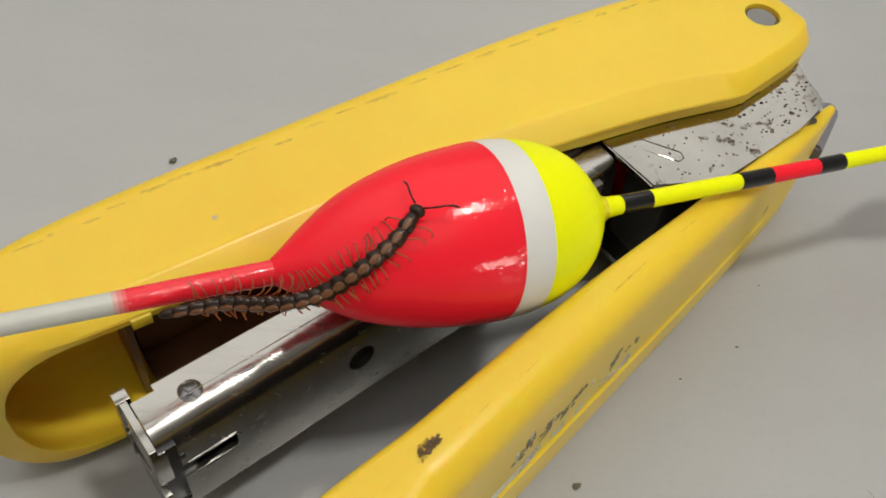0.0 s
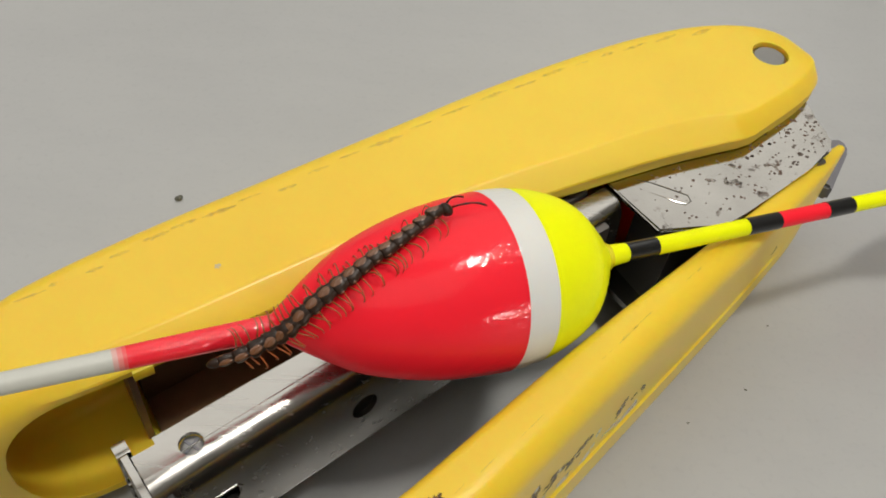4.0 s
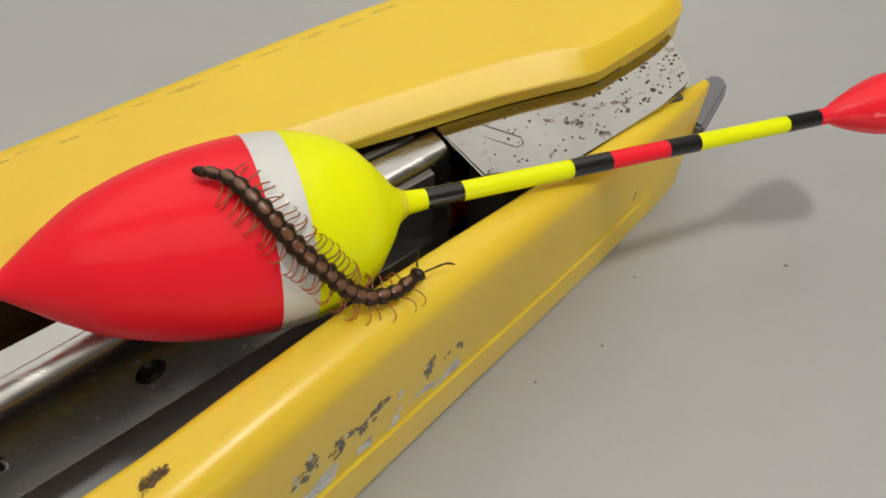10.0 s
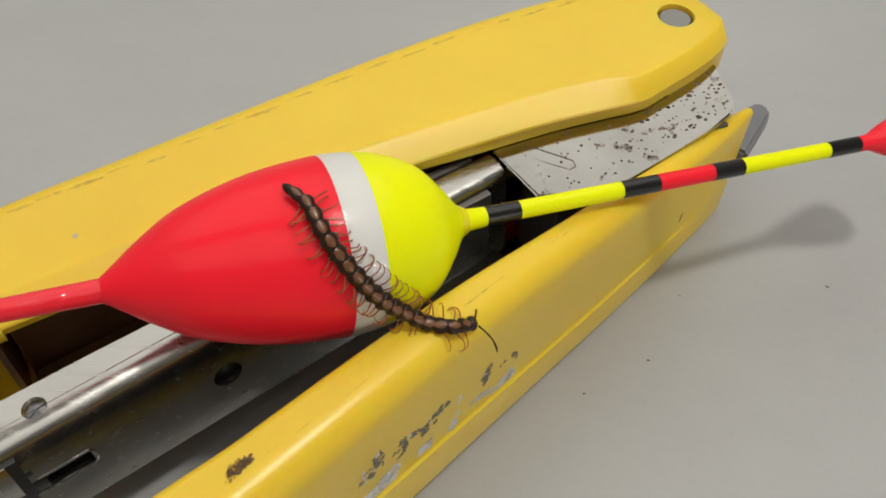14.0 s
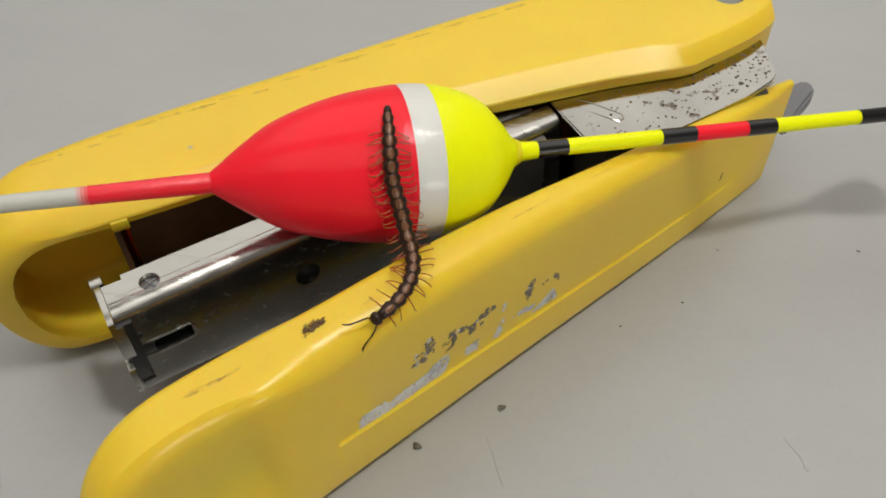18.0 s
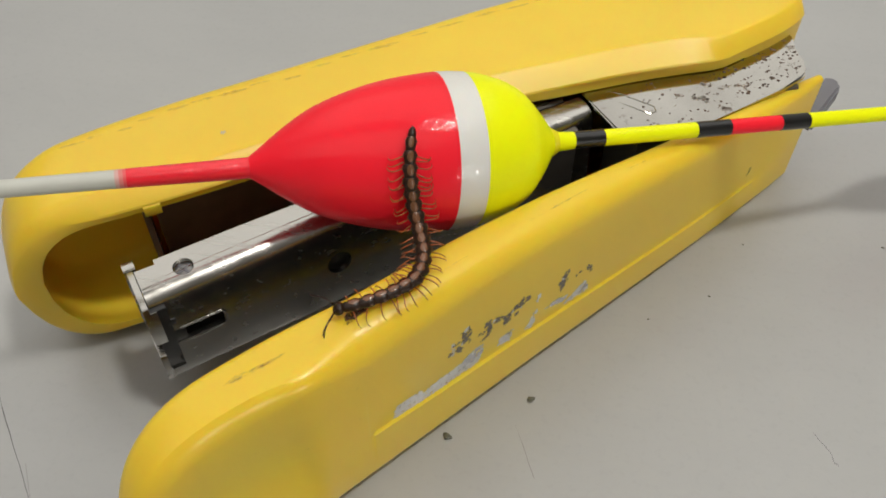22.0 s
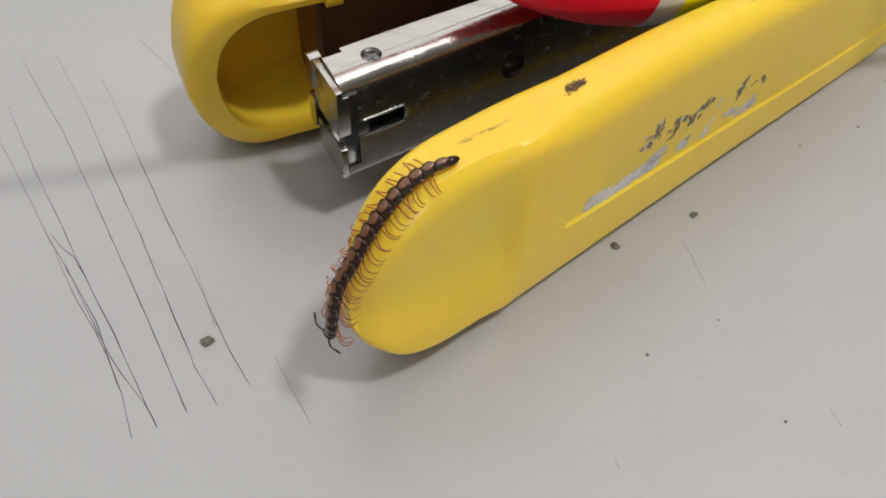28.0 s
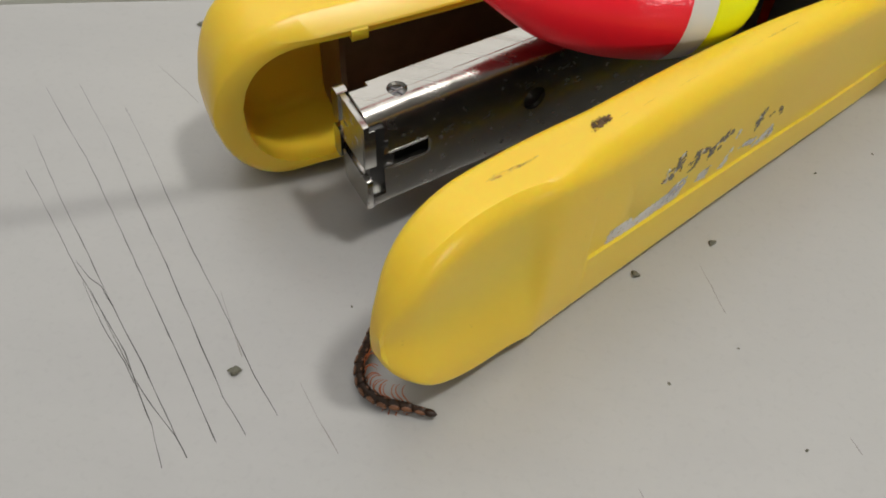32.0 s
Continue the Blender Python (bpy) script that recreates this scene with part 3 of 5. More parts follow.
magazine = part("magazine", bm, CHROME, stapler, "shiny chrome staple magazine with holes and a slot", 30)
bm = bmesh.new()
tube(bm, [FM(5.3, 2.5, 18.7), FM(5.3, 2.5, 19.4), FM(5.3, 2.5, 19.55)], [1.1, 1.1, 0.7], 16)
part("rivet", bm, STEEL, magazine, "grey rivet sunk in its hole")
bm = bmesh.new()
for du, dv in ((0.0, 0.75), (0.75, 0.0)):
    box(bm, Frame(*FM(5.3, 2.5, 0)[:2], 62), -0.12 - du, 0.12 + du, -0.12 - dv, 0.12 + dv, 19.5, 19.68, 0.05)
part("rivet_cross", bm, PALE_STEEL, magazine)
bm = bmesh.new()
box(bm, FM, 0.2, 2.0, -0.9, 0.5, 8.0, 18.7, 0.3)
box(bm, FM, 1.7, 3.2, -0.8, 0.5, 11.8, 14.8, 0.25)
box(bm, FM, 1.6, 2.5, -0.9, 0.4, 15.4, 16.4, 0.2)
box(bm, FM, 1.6, 2.7, -1.1, 0.4, 8.6, 9.8, 0.2)
part("pusher", bm, BLACK_PLASTIC, magazine, "black plastic pusher in the magazine nose")
for z in (12.2, 14.45):
    bm = bmesh.new()
    tube(bm, [FM(2.6, -0.95 + 0.04 * (z - 12), z), FM(5.0, -0.86 + 0.04 * (z - 12), z), FM(7.5, -0.74 + 0.04 * (z - 12), z)], [0.14, 0.24 if z < 13 else 0.17, 0.14], 8)
    part("slot_rim", bm, CHROME, magazine)
bm = bmesh.new()
tube(bm, [FM(7.5, -0.78, 12.2), FM(7.85, -0.74, 12.8), FM(7.9, -0.72, 13.8), FM(7.5, -0.66, 14.45)], 0.15, 8)
part("slot_rim", bm, CHROME, magazine)
bm = bmesh.new()
box(bm, FM, -0.35, 0.3, -0.9, 5.2, 13.0, 19.4, 0.28)
box(bm, FM, -0.35, 1.0, -0.95, -0.55, 13.0, 18.6, 0.2)
part("nose_plate", bm, CHROME, magazine)
bm = bmesh.new()
box(bm, FM, -0.45, 0.25, -1.5, 4.6, 7.0, 11.6, 0.28)
part("lower_nose_plate", bm, CHROME, magazine)
bm = bmesh.new()
tube(bm, [FM(u, mag_v(u)[0] + 2.75, MZ1 - 0.03) for u in (1.6, 14, 28, 42, 56)], [0.04, 0.07, 0.07, 0.07, 0.04], 8)
part("edge_bead", bm, CHROME, magazine)
for z0, z1 in ((15.2, 19.5), (9.5, 14.0)):
    bm = bmesh.new()
    box(bm, FM, -0.6, 0.7, 5.0, 6.7, z0, z1, 0.5)
    part("nose_tab", bm, CHROME, magazine)
bm = bmesh.new()
box(bm, FM, 3, 56, 0.9, 2.8, 7.8, 18.8, 0.3)
part("staple_rail", bm, DARK_STEEL, magazine, "dark rail inside the magazine")
bm = bmesh.new()
tube(bm, [FM(36, 6.9, 19.0), FM(48, 6.5, 19.3), FM(57, 6.4, 19.0)], 0.6, 10)
part("spring_rod", bm, DARK_STEEL, magazine, "dark guide rod behind the magazine")

# hinge bracket between lever and base
plan = [(69.6, 5.0), (69.5, -0.9), (70.0, -9.8), (77.5, -13.0), (81.3, -12.5), (87.2, -11.8), (93, -11.0), (97.6, -10.0), (98.6, -9.5), (98.9, -8.6), (99.7, -8.1), (99.6, -7.1), (100.3, -6.5), (100.0, -5.4), (100.8, -4.9), (100.7, -3.9), (101.6, -3.3), (101.4, -2.2), (102.1, -1.4), (99.5, 3.0), (90, 6)]
bm = bmesh.new()
prism(bm, [FA(u, v, 0)[:2] for u, v in plan], 19.7, 20.6)
bmesh.ops.bevel(bm, geom=[e for e in bm.edges], offset=0.25, segments=2, affect="EDGES")
bracket = part("hinge_bracket", bm, WORN, stapler, "worn grey steel hinge bracket speckled with rust", 40)
bm = bmesh.new()
prism(bm, [FA(u, v, 0)[:2] for u, v in plan], 5.0, 5.9)
part("lower_cheek", bm, WORN, bracket)
bm = bmesh.new()
tube(bm, [FA(72.5, -2.2, 20.58), FA(74, -3.6, 20.6), FA(76.5, -7.2, 20.6), FA(76.2, -8.1, 20.6), FA(75.3, -8.2, 20.6), FA(72.6, -4.4, 20.58)], [0.02, 0.07, 0.08, 0.08, 0.08, 0.02], 8)
part("pressed_groove", bm, WORN, bracket)
bm = bmesh.new()
loft(bm, [[FA(u, v, z) for v, z in rrect(-10.5, -4.0, 5.8, 19.6, (0.4,) * 4, 2)] for u in (72.5, 97)])
part("hinge_core", bm, DARK_STEEL, bracket, "dark steel core of the hinge")
bm = bmesh.new()
loft(bm, [[FB(u, v, z) for v, z in rrect(base_inner(u) - 1.2, base_inner(u) - 0.5, 2.4, base_top(u) - 2.4, (0.3,) * 4, 2)] for u in (-9, 0, 12, 30, 50, 70, 76)])
part("base_plate", bm, DARK_STEEL, base, "dark steel plate inside the base")
bm = bmesh.new()
prism(bm, [(65.4, 62.6), (68.0, 60.8), (72.4, 68.6), (72.5, 70.0), (71.6, 70.9), (70.2, 70.8)], 9.0, 11.6)
bmesh.ops.bevel(bm, geom=[e for e in bm.edges], offset=0.4, segments=2, affect="EDGES")
part("staple_remover", bm, PALE_STEEL, stapler, "grey steel tongue behind the hinge")


def patch(name, mat, frame_of, outline, depth, seed, parent, label="", rag=0.09):
    """A thin flake with a ragged edge; frame_of gives its place from the outline's two numbers and a height off the surface."""
    rng = random.Random(seed)
    pts = []
    for (a, b), (c, d) in zip(outline, outline[1:] + outline[:1]):
        n = max(2, int(math.hypot(c - a, d - b) / 0.22))
        for i in range(n):
            f = i / n
            pts.append((a + (c - a) * f + rng.uniform(-rag, rag), b + (d - b) * f + rng.uniform(-rag, rag)))
    bm = bmesh.new()
    loft(bm, [[frame_of(a, b, h) for a, b in pts] for h in (-0.05, depth)])
    return part(name, bm, mat, parent, label)


def on_panel(u, z, h):
    return FB(u, base_outer(u) + (strip_depth(u) if z < ledge(u) + 2.8 else panel_depth(u)) - h, z)


for k, o in enumerate(([(19.2, 15.2), (18.8, 17.5), (20.0, 18.0), (20.4, 16.3), (19.7, 15.4)], [(18.1, 14.8), (18.4, 15.7), (19.1, 14.8), (18.9, 14.2)],
                       [(21.6, 13.4), (22.6, 14.0), (22.5, 16.0), (23.1, 16.5), (23.2, 14.9), (22.9, 13.6)], [(25.2, 13.2), (24.9, 15.0), (26.2, 15.4), (26.1, 13.9)],
                       [(26.4, 15.1), (26.7, 15.9), (28.8, 16.0), (29.2, 15.3), (27.6, 15.0)], [(34.0, 12.2), (33.6, 14.1), (34.3, 15.5), (35.1, 15.7), (34.8, 14.0), (34.4, 12.6)],
                       [(38.2, 13.0), (38.4, 14.0), (39.2, 13.3), (38.9, 12.7)], [(23.6, 15.4), (24.0, 16.2), (25.2, 15.2), (24.5, 14.9)])):
    patch("print_mark", INK, on_panel, o, 0.04, k, base, "dark remnant of worn print" if k == 0 else "", 0.15)
for k, o in enumerate(([(9.7, 9.8), (10.1, 12.2), (13.2, 11.8), (14.0, 10.9), (14.7, 11.2), (13.5, 9.4)], [(13.5, 9.4), (14.7, 11.2), (17.9, 11.4), (18.9, 11.7), (20.7, 9.7), (16.7, 9.3)],
                       [(18.7, 9.4), (18.4, 11.2), (19.5, 12.2), (21.3, 12.9), (22.2, 12.6), (22.2, 10.9), (21.5, 9.4)], [(24.6, 9.8), (24.9, 11.4), (26.7, 11.4), (26.5, 9.4)],
                       [(28.6, 9.3), (29.4, 10.1), (29.9, 11.8), (30.4, 9.5), (29.8, 9.0)], [(31.8, 10.8), (33.6, 11.3), (35.6, 10.4), (35.0, 9.6)],
                       [(35.0, 8.9), (36.0, 9.6), (38.4, 11.2), (39.4, 8.8), (38.0, 8.7)])):
    patch("rubbed_patch", SILVER, on_panel, o, 0.035, 40 + k, base, "patch rubbed down to silver" if k == 0 else "", 0.17)


# brown streak near the hinge
patch("streak", GRIME, on_panel, [(70.0, 8.5), (70.35, 8.7), (70.5, 9.9), (70.2, 10.0)], 0.04, 320, base, "short brown streak")

# crumbs of print left round the letters
rng = random.Random(77)
for k in range(34):
    cu, cz = rng.choice(((19.2, 16.4), (22.6, 15.0), (25.4, 14.6), (27.6, 15.2), (34.4, 14.2), (30.2, 14.6), (18.0, 15.0), (36.4, 13.4)))
    u, z, a, b = rng.gauss(cu, 0.7), rng.gauss(cz, 0.7), rng.uniform(0.1, 0.32), rng.uniform(0.12, 0.5)
    patch("print_fleck", INK if k % 3 else SILVER, on_panel, [(u - a, z - b), (u + a, z - b * 0.6), (u + a * 0.8, z + b), (u - a * 0.6, z + b * 0.7)], 0.045 + 0.0005 * k, 200 + k, base, "fleck of worn print" if k == 0 else "", 0.1)


def on_base_top(u, v, h):
    return FB(u, v, base_top(u) + h)


def on_handle_top(u, v, h):
    return FA(u, v, 24.3 + h)


rng = random.Random(5)
for k in range(30):
    u, v, r = rng.gauss(8.2, 0.62), rng.gauss(3.0, 0.2), rng.uniform(0.12, 0.46)
    patch("grime_spot", GRIME, on_base_top, [(u + r * 1.3 * math.cos(a) + r * 0.5 * math.sin(a), v + r * 0.75 * math.sin(a)) for a in (0, 1.2, 2.3, 3.4, 4.6, 5.5)], 0.03 + 0.002 * k, 70 + k, base,
          "brown grime spot" if k == 0 else "")


def smudge(name, mat, frame_of, u, v, ln, w, lift, seed, parent, label=""):
    """A long soft-ended stain, one thin sheet."""
    r = random.Random(seed)
    bm = bmesh.new()
    n = max(6, int(ln / 0.3))
    rows = []
    for i in range(n + 1):
        f = i / n
        wide = w * math.sin(math.pi * min(0.98, max(0.02, f))) ** 0.7 * r.uniform(0.5, 1.2)
        mid = v + r.uniform(-0.12, 0.12) * w
        rows.append((bm.verts.new(frame_of(u + ln * (f - 0.5), mid - wide, lift)), bm.verts.new(frame_of(u + ln * (f - 0.5), mid + wide, lift))))
    for a, b in zip(rows, rows[1:]):
        bm.faces.new((a[0], a[1], b[1], b[0]))
    return part(name, bm, mat, parent, label)


u = 7.0
for k in range(22):
    ln = rng.uniform(1.2, 4.6)
    u += ln / 2 + 0.1
    v = handle_back(u) - 2.6 - abs(rng.gauss(0, 0.25))
    smudge("scuff", SCUFF, on_handle_top, u, v, ln, rng.uniform(0.12, 0.36), 0.02, 100 + k, handle, "brown scuff along the edge" if k == 0 else "")
    u += ln / 2 + rng.uniform(0.1, 1.6)
patch("chip", CHIP, on_handle_top, [(24.75, 5.45), (25.1, 5.3), (25.45, 5.5), (25.25, 5.85), (24.9, 5.85)], 0.012, 3, handle, "pale chip in the plastic")
for k in range(26):
    u = rng.uniform(-9, 3) if k < 6 else rng.uniform(4, 58)
    v = along(u, [(-9, 4.6), (-4, 4.0), (1, 3.4), (8, 2.7), (17, 1.9), (55, 1.5)]) + rng.gauss(0, 0.06)
    smudge("scuff", SCUFF, on_base_top, u, v, rng.uniform(0.7, 3.6), rng.uniform(0.025, 0.07) if k > 5 else rng.uniform(0.1, 0.25), 0.02 + 0.001 * k, 150 + k, base)

# rust on the bracket, thickest towards its free end
bm = bmesh.new()
for k in range(190):
    u = 100.6 - abs(rng.gauss(0, 12)) if k < 110 else rng.uniform(71, 98)
    lo = along(u, [(70, -9.4), (78, -12.2), (87, -11.2), (93, -10.3), (98.7, -8.4), (101.5, -3.0)])
    v = rng.uniform(lo + 0.3, -3.0)
    r = min(0.42, 0.06 + abs(rng.gauss(0, 0.12)))
    if u > 100 and v < -4.5 or u < 70.5:
        continue
    pts = [(u + r * rng.uniform(0.6, 1.25) * math.cos(a), v + r * rng.uniform(0.5, 1.1) * math.sin(a)) for a in [i * 0.785 for i in range(8)]]
    loft(bm, [[FA(a, b, 20.6 + h) for a, b in pts] for h in (-0.1, 0.012)])
tagged(part("rust_specks", bm, RUST, bracket, "dark rust specks"), kind="stuff")

# ---- the fishing float ----
J = Vector((-9.62, 16.59, 31.39))
AX = (Vector((77.37, 54.56, 19.94)) - J).normalized()
float_ob = thing("fishing_float", 18, 29, 19, "red, white and fluorescent yellow fishing float with a banded tip", "fishing float")
FS = AX.orthogonal().normalized()
FU = AX.cross(FS)


def turned(bm, profile, k=48, mat=0):
    """A body of revolution on the float's axis through (s, radius) points."""
    loft(bm, [[J + AX * s + (FS * math.cos(2 * math.pi * j / k) + FU * math.sin(2 * math.pi * j / k)) * r for j in range(k)] for s, r in profile], mat)


def body_r(s):
    return along(s, [(11.8, 1.0), (12.6, 1.55), (15.6, 3.74), (19.1, 5.81), (25.1, 7.72), (31.2, 8.53), (34.8, 8.48), (38.0, 7.84), (41.3, 6.25), (43.8, 3.55), (44.9, 2.0), (45.5, 1.45)])


def span(s0, s1, n, extra=0.0):
    return [(s0 + (s1 - s0) * i / n, body_r(s0 + (s1 - s0) * i / n) + extra) for i in range(n + 1)]


RW, WY = 32.2, 35.3
for name, s0, s1, mat, label in (("red_body", 11.8, RW, RED, "red lacquered body"), ("white_ring", RW, WY, WHITE, "white painted ring"),
                                 ("yellow_nose", WY, 45.5, LIME, "fluorescent yellow nose")):
    bm = bmesh.new()
    turned(bm, span(s0, s1, 22 if s1 - s0 > 5 else 6), 64)
    part(name, bm, mat, float_ob, label, 50)
for name, prof, mat, label in (
        ("stem", [(-40, 0.55), (-39.7, 0.8), (-20, 0.85), (0, 0.95)], STEM, "white fibre stem"),
        ("thin_paint", [(-1.1, 0.955), (-0.7, 0.965)], THIN_RED[0], "thin red paint at the edge"),
        ("thin_paint", [(-0.7, 0.965), (-0.3, 0.97)], THIN_RED[1], "thin red paint at the edge"),
        ("thin_paint", [(-0.3, 0.97), (0.05, 0.98)], THIN_RED[2], "thin red paint at the edge"),
        ("red_stem", [(0, 0.98), (6, 1.05), (12, 1.12)], STEM_RED, "red painted stem"),
        ("tip_collar", [(45.3, 1.6), (46.2, 1.12), (48.1, 0.98)], LIME, "fluorescent yellow collar"),
        ("glue_joint", [(45.2, 1.74), (45.6, 1.5), (46.0, 1.28)], GLUE, "amber bead of glue at the joint"),
        ("black_band", [(48.1, 1.0), (51.8, 0.98)], BLACK, "black band"),
        ("yellow_band", [(51.8, 0.95), (63.7, 0.93)], LIME, "fluorescent yellow band"),
        ("black_band", [(63.7, 0.96), (68.2, 0.96)], BLACK, "black band"),
        ("red_band", [(68.2, 0.93), (75.2, 0.93)], RED, "red band"),
        ("black_band", [(75.2, 0.96), (79.1, 0.96)], BLACK, "black band"),
        ("yellow_band", [(79.1, 0.93), (91.1, 0.91)], LIME, "fluorescent yellow band"),
        ("black_band", [(91.1, 0.95), (95.6, 0.95)], BLACK, "black band"),
        ("red_knob", [(95.4, 0.9), (97.0, 0.95), (97.6, 1.08), (98.4, 1.45), (100.0, 2.05), (102.0, 2.68), (104.0, 3.2), (105.5, 3.48), (106.6, 3.54), (107.6, 3.4), (108.5, 2.95), (109.2, 2.2), (109.6, 1.3), (109.75, 0.3)], RED, "glossy red bulb at the tip")):
    bm = bmesh.new()
    turned(bm, prof, 24)
    part(name, bm, mat, float_ob, label, 50)

